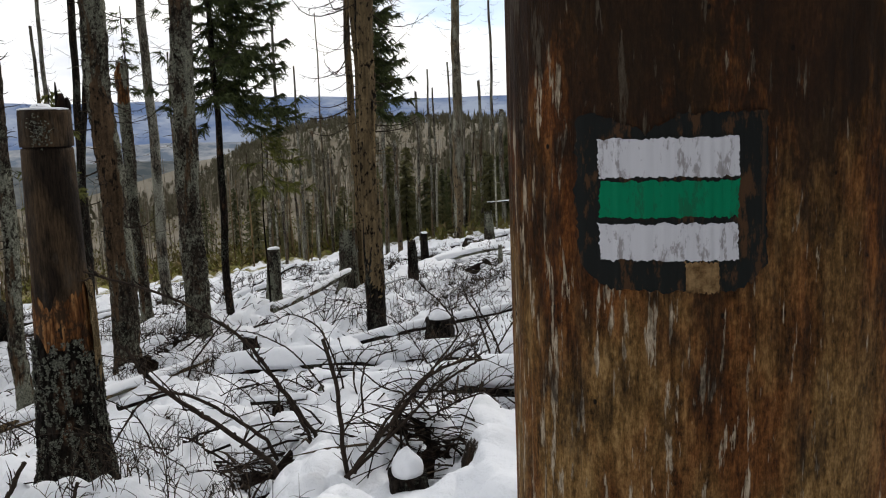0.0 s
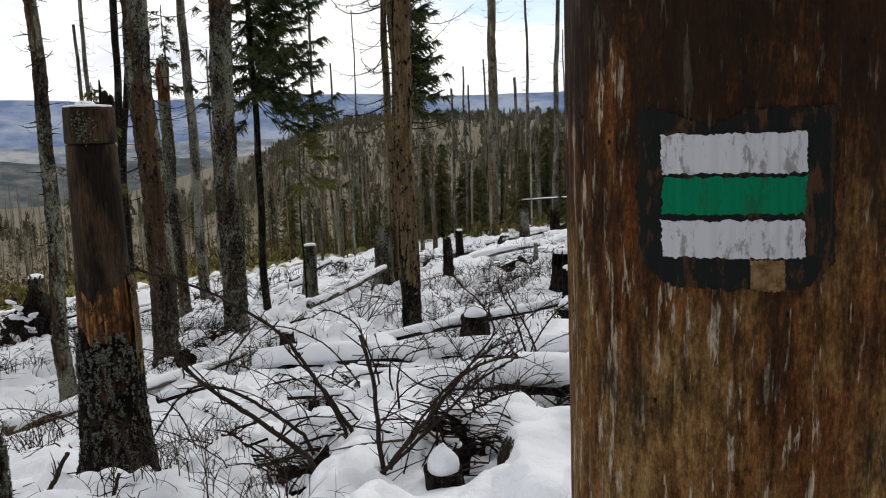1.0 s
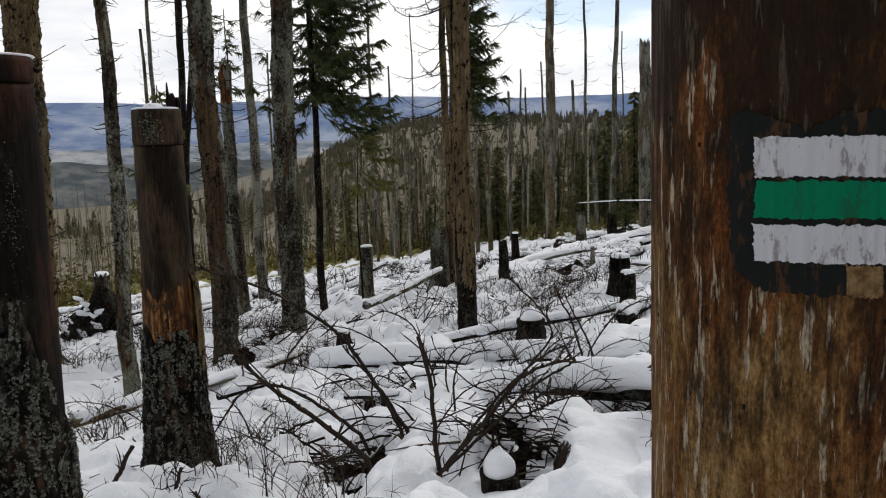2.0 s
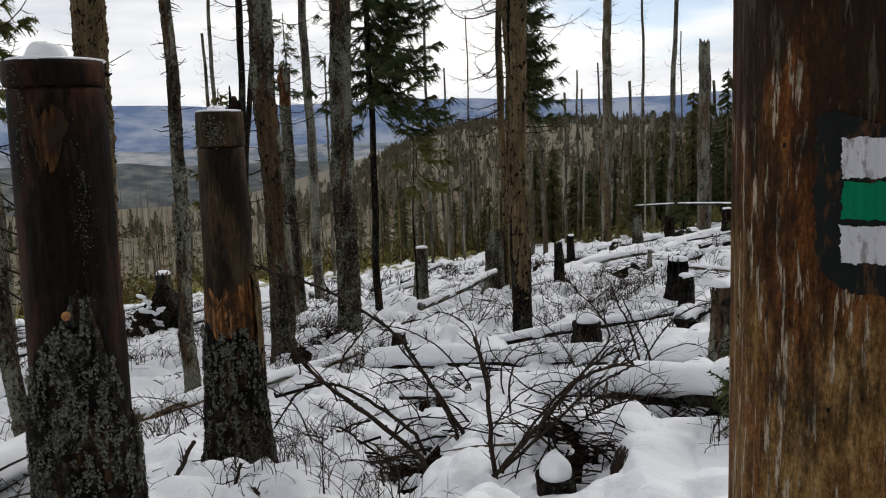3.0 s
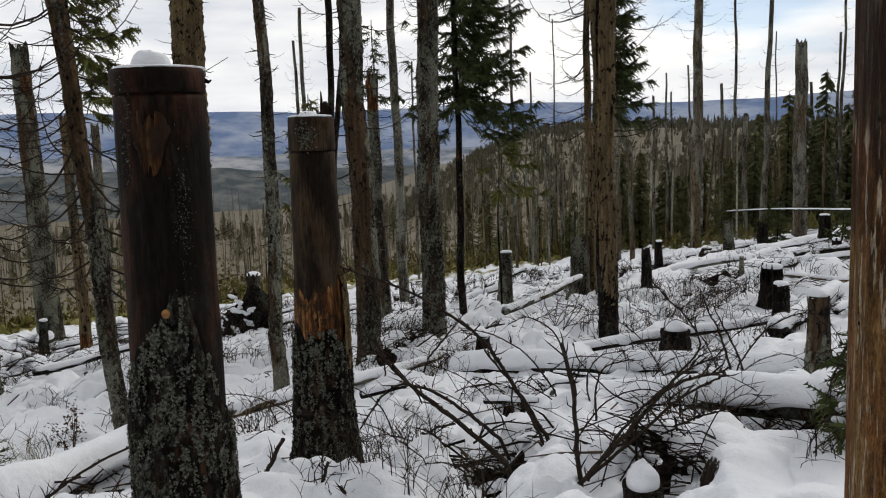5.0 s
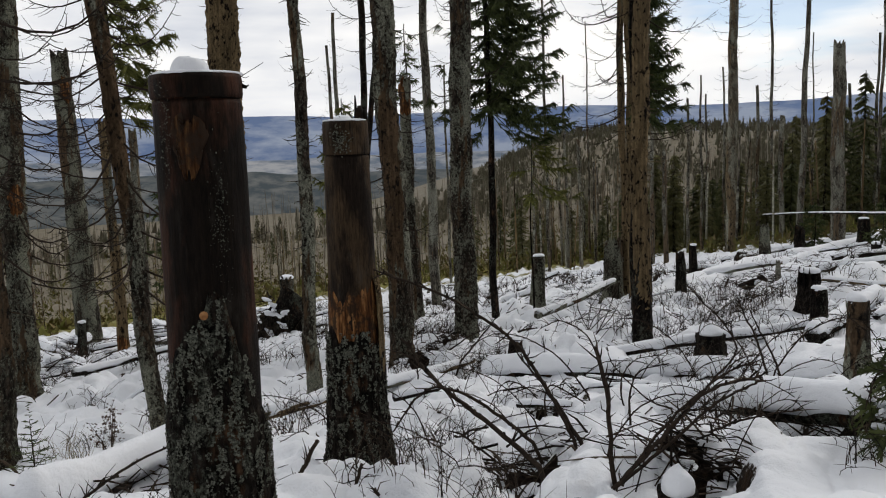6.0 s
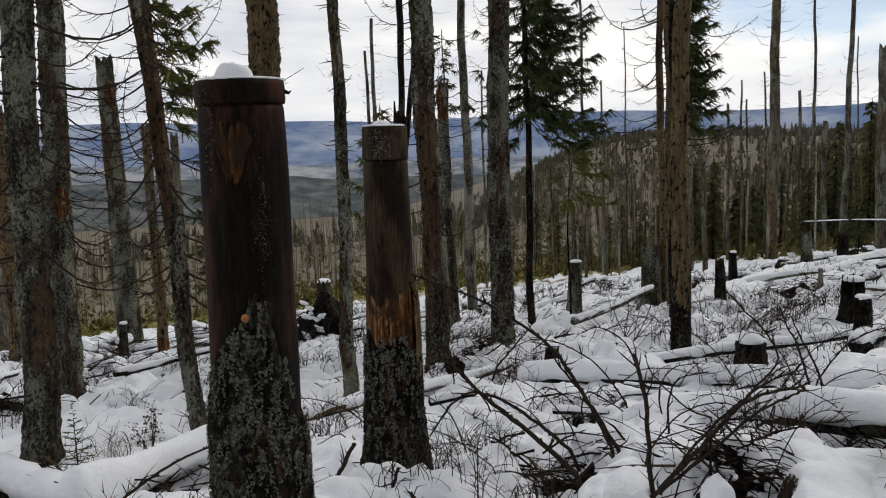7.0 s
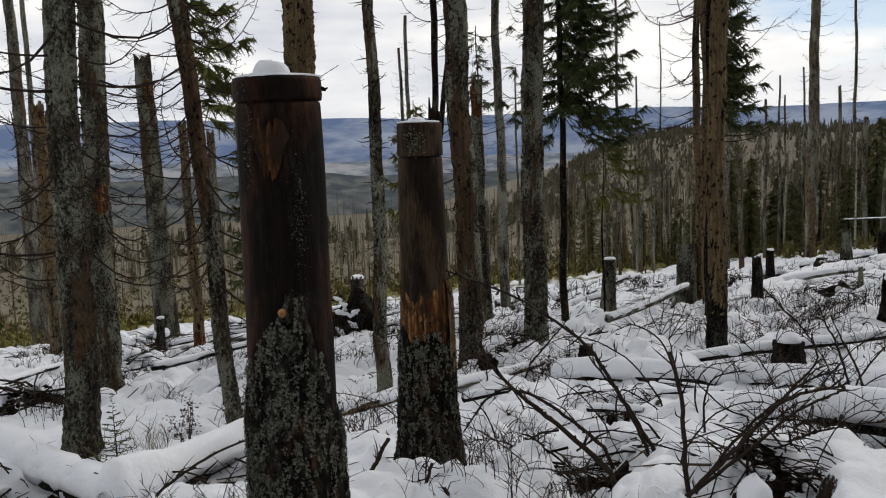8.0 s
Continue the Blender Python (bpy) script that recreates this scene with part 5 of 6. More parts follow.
tree("thin dead spruce with fine upturned twigs", (3.03, 41.62, -3.76), (2.93, 41.59, 2.19), 0.119, 0.106, GREY, branches=2, reach=1.2, low=0.4, far=True, broken=True)
tree("grey broken spruce snag standing in the snow", (4.90, 38.01, -3.17), (4.78, 37.98, 5.00), 0.300, 0.225, GREY, broken=True, branches=4, reach=1.2, low=0.5)
stump("tall lichen-grey stump standing in the snow", (-2.31, 20.34, -2.43), (-2.28, 20.35, -0.92), 0.240, 0.200, LICHEN, 0.0)
stump("dark sawn stump under a snow cap", (-0.08, 10.93, -1.25), (-0.08, 10.93, -0.96), 0.166, 0.159, DARKBARK, 0.16)
stump("tall dark sawn stump with snow on top", (1.46, 14.71, -1.41), (1.45, 14.70, -0.72), 0.174, 0.165, DARKBARK, 0.06)
stump("slim dark sawn stump with snow on top", (1.22, 11.21, -1.11), (1.20, 11.21, -0.40), 0.104, 0.097, DARKBARK, 0.04)
stump("mossy dark stump with a snow cap", (1.29, 8.85, -0.87), (1.27, 8.85, -0.10), 0.105, 0.096, LICHEN, 0.08)
stump("rotten dark post-like stump", (-0.68, 18.92, -2.09), (-0.72, 18.91, -1.01), 0.125, 0.100, DARKBARK, 0.0)
stump("rotten dark stump behind another", (-0.50, 23.04, -2.45), (-0.52, 23.04, -1.35), 0.121, 0.091, DARKBARK, 0.03)
stump("grey lichen-covered stump beside a log", (-4.03, 19.68, -2.59), (-3.98, 19.69, -1.22), 0.170, 0.149, LICHEN, 0.05)
stump("small grey pointed stump", (1.33, 19.58, -1.89), (1.32, 19.58, -1.25), 0.069, 0.044, GREY, 0.00)
stump("low dark stump poking out of the snow", (-2.73, 11.55, -1.65), (-2.72, 11.55, -1.30), 0.105, 0.081, DARKBARK, 0.05)
stump("dark stump with a snow rim", (1.69, 30.58, -2.89), (1.67, 30.57, -1.62), 0.190, 0.150, LICHEN, 0.0)
stump("grey stump with a white snow cap", (-15.61, 28.78, -4.96), (-15.55, 28.80, -3.45), 0.286, 0.264, LICHEN, 0.12)
stump("low sawn stump with a snow cone", (-0.26, 5.18, -0.73), (-0.27, 5.18, -0.65), 0.105, 0.112, DARKBARK, 0.165)
stump("dark pole stump beside a snag", (-17.17, 19.47, -4.28), (-17.13, 19.49, -3.23), 0.125, 0.117, DARKBARK, 0.06)
stump("dark rotten stump at the clearing's edge", (2.93, 32.13, -2.87), (2.91, 32.13, -1.80), 0.220, 0.160, DARKBARK, 0.0)
stump("dark stump with snow at the clearing's edge", (5.14, 33.17, -2.68), (5.11, 33.16, -1.64), 0.228, 0.187, DARKBARK, 0.05)
stump("ragged dark rotten stump", (0.92, 30.80, -3.01), (0.96, 30.81, -2.56), 0.259, 0.159, DARKBARK, 0.05)
stump("ragged dark rotten stump", (4.05, 24.35, -1.99), (4.05, 24.35, -1.45), 0.152, 0.122, DARKBARK, 0.05)
log("long fallen spruce log thickly covered with snow", (-2.97, 10.83, -1.60), (2.01, 8.59, -0.73), 0.091, DARKBARK, 1.40)
log("fallen spruce log with a dark wet underside and deep snow", (-1.37, 8.82, -1.27), (1.03, 6.54, -0.52), 0.118, DARKBARK, 1.30)
log("thin fallen trunk with a strip of snow", (-1.56, 10.89, -1.34), (1.25, 11.85, -0.96), 0.056, DARKBARK, 0.90)
log("snow-covered fallen trunk on the slope", (-1.60, 18.06, -2.16), (1.80, 29.59, -2.82), 0.171, BARE, 1.70)
log("snow-covered fallen trunk on the slope", (-0.87, 20.55, -2.31), (3.13, 29.05, -2.59), 0.144, BARE, 1.80)
log("dark fallen trunk half buried in snow", (-3.58, 20.70, -2.53), (-1.25, 22.85, -2.43), 0.117, DARKBARK, 1.00)
log("pale fallen trunk with snow on the rise", (2.29, 29.43, -2.60), (7.96, 39.61, -2.83), 0.140, BARE, 1.00)
log("thin pale fallen pole", (2.00, 18.72, -1.52), (3.00, 15.93, -1.12), 0.038, BARE, 0.90)
log("thin pale fallen pole", (2.34, 43.86, -2.46), (4.36, 23.95, -0.61), 0.040, DARKBARK, 0.40)
log("pale sawn log with snow along its top", (-5.07, 8.47, -1.54), (-4.48, 9.32, -1.55), 0.078, BARE, 0.45)
log("pale sawn log with snow along its top", (-4.21, 9.55, -1.55), (-3.44, 11.83, -1.67), 0.062, BARE, 0.6)
log("broken dark log lying in the snow", (-3.64, 9.05, -1.43), (-3.18, 9.48, -1.41), 0.047, DARKBARK, 0.90)
log("dark leaning fallen trunk", (-11.85, 13.09, -2.68), (-11.14, 15.57, -2.73), 0.072, DARKBARK, 0.50)
log("dark fallen trunk in the snow", (-25.17, 26.35, -5.88), (-14.20, 16.03, -3.47), 0.129, DARKBARK, 1.00)
log("fallen trunks heaped with snow at the wood's edge", (-6.91, 26.35, -3.50), (-6.25, 33.69, -4.11), 0.102, DARKBARK, 1.00)
log("fallen trunks heaped with snow at the wood's edge", (-5.73, 22.36, -2.97), (-5.13, 28.57, -3.48), 0.078, PALE, 0.90)
log("fallen trunks heaped with snow at the wood's edge", (-9.62, 26.89, -3.91), (-8.70, 30.76, -4.15), 0.092, DARKBARK, 1.10)
log("short dark log end in the snow", (-1.95, 8.18, -1.13), (-1.36, 7.98, -1.04), 0.033, DARKBARK, 0.90)
log("thick log buried under a rounded snow drift", (-11.11, 8.33, -2.44), (-5.66, 5.69, -1.63), 0.165, DARKBARK, 1.35)
log("mossy log buried under a rounded snow drift", (-5.35, 5.15, -1.38), (-5.00, 7.25, -1.38), 0.135, DARKBARK, 1.55)
log("dark fallen branchy trunk", (-15.33, 12.04, -3.14), (-17.84, 16.81, -3.92), 0.067, DARKBARK, 0.70)
log("thin dark fallen pole with snow", (-1.26, 8.42, -0.98), (-0.67, 8.42, -0.91), 0.022, DARKBARK, 0.60)
log("dark fallen trunk behind the stumps", (2.33, 14.09, -1.04), (1.06, 10.67, -0.88), 0.102, DARKBARK, 1.10)
stem("dark bare fallen branch arching over the snow", ((-1.20, 5.81, -0.86), (-1.55, 5.64, -0.49), (-1.89, 5.47, -0.15), (-2.12, 5.34, 0.21)), 0.0183, 0.35)
stem("dark bare fallen branch arching over the snow", ((-1.37, 6.46, -0.94), (-1.71, 6.28, -0.59), (-2.00, 6.10, -0.37), (-2.20, 5.93, -0.37), (-2.37, 5.74, -0.62)), 0.0135, 0.35)
stem("dark bare fallen branch arching over the snow", ((-1.02, 6.49, -0.90), (-1.24, 6.37, -0.51), (-1.43, 6.25, -0.13), (-1.66, 6.11, 0.15), (-2.03, 5.91, 0.43), (-2.44, 5.68, 0.63)), 0.0155, 0.35)
stem("dark bare fallen branch arching over the snow", ((-1.08, 6.45, -0.90), (-1.26, 6.34, -0.46), (-1.50, 6.21, -0.09)), 0.0133, 0.35)
stem("dark upright sapling stem with a blunt tip", ((-0.66, 5.23, -0.73), (-0.68, 5.20, -0.36), (-0.70, 5.17, -0.02), (-0.76, 5.11, 0.26)), 0.0142, 0.70)
stem("dark bent sapling bowed down in an arch", ((-0.73, 5.17, -0.74), (-0.42, 5.27, -0.41), (-0.17, 5.35, -0.11), (0.05, 5.38, 0.01), (0.22, 5.39, 0.05)), 0.0142, 0.35)
stem("dark bent sapling bowed down in an arch", ((-0.64, 5.47, -0.75), (-0.37, 5.56, -0.37), (-0.11, 5.63, -0.11), (0.09, 5.66, 0.03), (0.22, 5.64, 0.06)), 0.0093, 0.35)
stem("dark bent sapling bowed down in an arch", ((-0.68, 5.35, -0.75), (-0.33, 5.46, -0.45), (-0.07, 5.53, -0.20), (0.15, 5.57, -0.07), (0.25, 5.54, -0.01)), 0.0109, 0.35)
stem("dark bent sapling bowed down in an arch", ((-0.56, 5.73, -0.77), (-0.31, 5.80, -0.43), (-0.07, 5.86, -0.13), (0.08, 5.89, 0.14), (-0.25, 5.73, 0.57)), 0.0096, 0.35)
stem("dark bent sapling bowed down in an arch", ((-0.63, 5.87, -0.79), (-0.17, 6.01, -0.58), (0.18, 6.09, -0.45), (0.53, 6.16, -0.38)), 0.0099, 0.35)
stem("dark bent sapling bowed down in an arch", ((-0.33, 6.48, -0.81), (-0.06, 6.52, -0.69), (0.13, 6.52, -0.64), (0.32, 6.51, -0.75), (0.36, 6.41, -0.96)), 0.0085, 0.35)
stem("dark bent sapling bowed down in an arch", ((0.58, 7.99, -0.83), (0.46, 7.89, -0.46), (0.33, 7.77, -0.19), (0.24, 7.67, 0.02)), 0.0099, 0.35)
stem("dark bent sapling bowed down in an arch", ((0.48, 8.82, -0.93), (0.34, 8.72, -0.46), (0.24, 8.60, -0.25), (0.17, 8.49, -0.04)), 0.0110, 0.35)
stem("dark bent sapling bowed down in an arch", ((-0.68, 6.68, -0.87), (-0.69, 6.63, -0.54), (-0.62, 6.60, -0.30), (-0.39, 6.62, -0.22)), 0.0089, 0.35)
stem("dark bent sapling bowed down in an arch", ((-0.77, 7.28, -0.94), (-0.82, 7.22, -0.58), (-0.71, 7.19, -0.37), (-0.50, 7.19, -0.30)), 0.0073, 0.35)
stem("dark bent sapling bowed down in an arch", ((-0.38, 7.68, -0.93), (-0.61, 7.50, -0.79), (-0.88, 7.34, -0.47), (-0.94, 7.24, -0.27)), 0.0075, 0.35)
stem("dark bent sapling bowed down in an arch", ((-1.52, 7.38, -1.05), (-1.46, 7.35, -0.67), (-1.07, 7.38, -0.88), (-0.90, 7.33, -1.02)), 0.0077, 0.35)
stem("broken thin stick poking out of the snow", ((-3.11, 5.47, -1.07), (-2.98, 5.47, -0.83), (-2.85, 5.46, -0.62)), 0.0152, 0.80)
stem("broken thin stick poking out of the snow", ((-2.53, 5.33, -0.99), (-2.48, 5.29, -0.84), (-2.42, 5.26, -0.69)), 0.0123, 0.80)
stem("broken thin stick poking out of the snow", ((-2.14, 5.14, -0.92), (-2.19, 5.06, -0.83), (-2.22, 4.98, -0.74)), 0.0117, 0.80)
stem("long thin dark branch lying over a drift", ((-4.96, 5.23, -1.29), (-4.55, 5.35, -0.97), (-4.12, 5.46, -0.76), (-3.78, 5.52, -0.66)), 0.0117, 0.35)
stem("thin dark bare branch in the snow", ((-3.18, 7.84, -1.31), (-2.88, 7.86, -1.19), (-2.66, 7.84, -1.16)), 0.0146, 0.35)
stem("thin dark bare branch in the snow", ((-3.64, 9.87, -1.56), (-3.59, 9.78, -1.29), (-3.63, 9.64, -1.14)), 0.0108, 0.35)
stem("thin dark bare branch in the snow", ((-5.36, 20.30, -2.77), (-5.41, 19.97, -3.02), (-5.60, 19.55, -3.48)), 0.0211, 0.35)
stem("thin dark bare branch in the snow", ((-3.67, 14.96, -2.05), (-3.22, 14.96, -1.91), (-2.88, 14.89, -1.93)), 0.0207, 0.35)
stem("thin dark bare branch in the snow", ((-4.22, 12.45, -1.88), (-3.75, 12.51, -1.54), (-3.40, 12.51, -1.35)), 0.0134, 0.35)
stem("thin dark bare branch in the snow", ((-3.58, 11.40, -1.70), (-3.20, 11.46, -1.23), (-2.92, 11.46, -0.89)), 0.0122, 0.35)
stem("thin dark bare branch in the snow", ((-5.55, 15.98, -2.39), (-5.15, 15.91, -2.49), (-4.89, 15.75, -2.76)), 0.0172, 0.35)
stem("thin dark bare branch in the snow", ((-2.60, 11.82, -1.61), (-2.75, 11.63, -1.34), (-2.99, 11.40, -1.21)), 0.0122, 0.35)
stem("thin dark bare branch in the snow", ((-2.04, 6.60, -1.04), (-2.09, 6.49, -1.02), (-2.18, 6.35, -1.07)), 0.0071, 0.35)
stem("thin dark bare branch in the snow", ((-1.54, 5.75, -0.90), (-1.65, 5.64, -0.79), (-1.80, 5.50, -0.75)), 0.0062, 0.35)

# ---- live spruces and young growth ----
live_spruce("live green spruce with drooping ragged boughs", (-4.42, 17.2, -2.41), 13.0, 0.085, 1.55, 0.345, 330, NEEDLE, 71, lop=(-8, 125))
live_spruce("live spruce with hanging dark boughs beside a dead trunk", (-1.55, 17.6, -2.07), 12.0, 0.08, 0.80, 0.34, 210, NEEDLE, 72, lop=(-5, 75), dense=1.2)
live_spruce("leaning spruce bearing yellowish green boughs", (-7.45, 9.6, -2.08), 8.0, 0.05, 1.2, 0.53, 40, YOUNG, 73, lean=(-0.6, 0.2), lop=(2, 42))
live_spruce("young green spruce under a taller one", (-3.75, 18.0, -2.45), 4.3, 0.025, 1.05, 0.66, 15, YOUNG, 77, dense=0.6)
live_spruce("young spruce with thin greenish boughs", (-14.2, 20.0, -4.0), 6.3, 0.05, 0.9, 0.35, 40, NEEDLE, 74)
live_spruce("young yellowish spruce with sparse boughs", (-8.2, 18.2, -3.0), 5.6, 0.035, 0.7, 0.55, 30, YOUNG, 75)
live_spruce("tall thin spruce with a few dark boughs", (-11.2, 31.0, -4.6), 10.6, 0.07, 1.0, 0.72, 22, NEEDLE, 76)


def far_spruces():
    rnd = random.Random(9)
    kinds = small_spruce_mesh_set()
    for i in range(150):
        a = radians(rnd.uniform(-20, 5)) if i < 112 else radians(rnd.uniform(4, 58))
        r = 48 + 50 * rnd.random() ** 1.3 if i < 112 else rnd.uniform(75, 170)
        x, y = -r * math.sin(a), r * math.cos(a)
        k = rnd.uniform(0.5, 0.85) * (1.0 if a < radians(-4) else 0.75)
        m = Matrix.LocRotScale((x, y, float(terrain(x, y)) - 0.2), Euler((0, 0, rnd.random() * 6.28)), None)
        c = copy_thing(kinds[i % 4], m)
        c.scale = (k, k, k * rnd.uniform(0.9, 1.15))
    for i in range(70):
        a, r = radians(rnd.uniform(-17, 13)), rnd.uniform(43, 78)
        x, y = -r * math.sin(a), r * math.cos(a)
        k = rnd.uniform(0.22, 0.55)
        c = copy_thing(kinds[i % 4], Matrix.LocRotScale((x, y, float(terrain(x, y)) - 0.1), Euler((0, 0, rnd.random() * 6.28)), None))
        c.scale = (k * 1.25, k * 1.25, k)
        tagged(c, "low bushy young spruce among dead poles", "tree", "far spruces")
    for e in kinds:
        for o in list(e.children):
            bpy.data.objects.remove(o)
        bpy.data.objects.remove(e)


far_spruces()
live_spruce("small dark spruce at the edge of the clearing", (3.56, 33.87, -2.9), 1.8, 0.03, 0.7, 0.08, 34, NEEDLE, 81)
live_spruce("small dark spruce at the edge of the clearing", (5.62, 32.61, -2.6), 1.6, 0.03, 0.7, 0.08, 30, NEEDLE, 82)


# ---- undergrowth ----
def undergrowth():
    """Bilberry and bramble twigs poking through the snow."""
    rnd = random.Random(12)
    g = Geo()
    made = 0
    while made < 5200:
        a = radians(rnd.uniform(-16, 50))
        r = 5.0 + 26 * rnd.random() ** 1.05
        x, y = -r * math.sin(a), r * math.cos(a)
        if float(vnoise(x * 0.9, y * 0.9, 77)) < 0.62 or (x < -4.6 and y < 9.0 and rnd.random() < 0.85):
            continue
        made += 1
        if r < 9 and rnd.random() < 0.55:
            continue
        o = Vector((x, y, ground_z(x, y) - 0.03))
        h = rnd.uniform(0.12, 0.55)
        w = rnd.uniform(0.0016, 0.0036) * (1 + r / 11)
        bend = Vector((rnd.gauss(0, 0.35), rnd.gauss(0, 0.35), 0)) * h
        line = [o + Vector((0, 0, h * (k - 0.25 * k * k))) + bend * k * k for k in (0, 0.35, 0.7, 1.0)]
        g.tube(line, [w, w * 0.85, w * 0.65, w * 0.35], 3, False)
        for _ in range(rnd.randrange(1, 6)):
            k = rnd.randrange(1, 3)
            p = line[k].lerp(line[k + 1], rnd.random())
            d = Vector((rnd.gauss(0, 0.6), rnd.gauss(0, 0.6), rnd.uniform(0.0, 0.9))).normalized() * rnd.uniform(0.05, 0.22)
            g.tube([p, p + d * 0.5 + Vector((0, 0, 0.01)), p + d], [w * 0.7, w * 0.5, w * 0.3], 3, False)
    tagged(part("undergrowth_twigs", g, TWIG), "bare dark bilberry and bramble twigs poking through snow", "undergrowth", kind="stuff")


def brash(label, x, y, count, size, seed, lift=0.25, thick=1.0, clumps=0):
    """A heap of dead twigs and sticks, with lumps of snow caught on it."""
    rnd = random.Random(seed)
    z = ground_z(x, y)
    e = thing("brash_heap", (x, y, z), label, "brushwood", "brash heaps")
    g = Geo()
    for _ in range(count):
        a = rnd.random() * 6.28
        px, py = rnd.gauss(0, size * 0.4), rnd.gauss(0, size * 0.3)
        dome = math.exp(-(px * px + py * py) / (0.35 * size * size))
        o = Vector((px, py, ground_z(x + px, y + py) - z + rnd.uniform(-0.04, lift) * dome))
        d = Vector((math.cos(a), math.sin(a) * 0.6, rnd.gauss(0.05, 0.2))).normalized() * rnd.uniform(0.12, 0.7) * size
        w = (0.0025 + 0.0075 * rnd.random() ** 2) * thick
        g.tube([o - d, o + Vector((rnd.gauss(0, 0.05), rnd.gauss(0, 0.05), rnd.uniform(-0.04, 0.1))) * size, o + d], [w, w * 0.8, w * 0.3], 5, False)
    tagged(part("brushwood", g, TWIG, e), kind="stuff")
    for i in range(clumps):
        px, py = rnd.gauss(0, size * 0.42), rnd.gauss(0, size * 0.3)
        dome = math.exp(-(px * px + py * py) / (0.35 * size * size))
        c = part("snow_clump", snow_cap(rnd.uniform(0.06, 0.2) * size, rnd.uniform(0.04, 0.11) * size, seed + i, point=-0.2), SNOW, e)
        c.location = (px, py, ground_z(x + px, y + py) - z + lift * dome * rnd.uniform(0.3, 0.9))
        c.rotation_euler = (rnd.gauss(0, 0.25), rnd.gauss(0, 0.25), rnd.random() * 6)


def root_plate():
    """The upturned root plate of a fallen spruce: a ragged disc of soil and roots on edge, snow lodged in it."""
    at = (-10.12, 18.3)
    z = float(terrain(*at))
    rnd = random.Random(14)
    e = thing("root_plate", (at[0], at[1], z), "upturned dark root plate with lodged snow", "tree roots")
    g = Geo()
    rows, cols = 18, 40
    for i in range(rows):
        k = i / (rows - 1)
        for c in range(cols):
            f = 2 * math.pi * c / cols
            n = 1 + 0.5 * (float(vnoise(math.cos(f) * 1.5 + 3, k * 4 + math.sin(f) * 1.5, 81)) - 0.5) + 0.45 * (float(vnoise(f * 4, k * 10, 82)) - 0.5)
            rr = (0.88 - 0.26 * k ** 1.6) * max(0.0, math.sin(0.7 + k * 2.40)) ** 0.55 * n
            g.v.append(Vector((rr * math.cos(f), rr * math.sin(f) * 0.5, -0.3 + 1.5 * k + 0.25 * k * math.cos(f))))
    g.f = grid_faces(rows, cols) + [tuple(range((rows - 1) * cols, rows * cols))]
    part("soil", g, DARKBARK, e, "dark soil and rotten roots")
    t = Geo()
    for _ in range(150):
        a, h = rnd.random() * 6.28, rnd.uniform(-0.1, 1.15)
        q = 0.62 - 0.25 * max(0, h)
        o = Vector((q * math.cos(a), 0.5 * q * math.sin(a), h))
        d = Vector((math.cos(a) + rnd.gauss(0, 0.5), math.sin(a), rnd.uniform(-0.7, 0.6))) * rnd.uniform(0.12, 0.42)
        w = rnd.uniform(0.006, 0.022)
        t.tube([o, o + d * 0.6 + Vector((0, 0, rnd.uniform(-0.06, 0.08))), o + d], [w, w * 0.6, w * 0.2], 4, False)
    tagged(part("root_tangle", t, TWIG, e), kind="stuff")
    for i in range(24):
        h = rnd.uniform(0.0, 1.1)
        a = rnd.uniform(3.3, 6.1)
        c = snow_cap(rnd.uniform(0.03, 0.13) * (1.2 - 0.5 * h), rnd.uniform(0.015, 0.06), i)
        for v in c.v:
            q = 1 + 1.5 * (noise.noise(v * 8 + Vector((i, 0, 0))))
            v.x, v.y = v.x * q * 1.2, v.y * q * 0.6
        s = part("snow_clump", c, SNOW, e)
        q = 0.80 - 0.24 * h
        s.location = (q * math.cos(a), 0.56 * q * math.sin(a), h)
        s.rotation_euler = (rnd.uniform(0.7, 1.3), rnd.uniform(-0.9, 0.9), 0)


def sapling(x, y, h, seed):
    """A tiny half-bare spruce sapling."""
    rnd = random.Random(seed)
    e = thing("spruce_sapling", (x, y, ground_z(x, y) - 0.03), "tiny sparse spruce sapling in the snow", "sapling")
    part("stem", Geo().tube([(0, 0, -0.05), (0.01, 0, h * 0.5), (0, 0, h)], [0.010, 0.008, 0.003], 5), TWIG, e)
    g = Geo()
    for i in range(34):
        k = 0.2 + 0.8 * i / 26
        a = i * 2.4
        ln = 0.42 * h * (1.1 - k)
        d = Vector((math.cos(a), math.sin(a), 0.25))
        o = Vector((0, 0, h * k))
        g.tube([o, o + d * ln], [0.006, 0.003], 3, False)
        for j in range(6):
            p = o + d * ln * (0.3 + 0.12 * j)
            s = Vector((-d.y, d.x, rnd.uniform(-0.3, 0.3))) * (0.16 * h * (1.1 - k)) * (1 if j % 2 else -1)
            g.tube([p, p + s + d * 0.03], [0.005, 0.003], 3, False)
    tagged(part("needle_spray", g, NEEDLE, e, "thin dark green shoots"), kind="stuff")


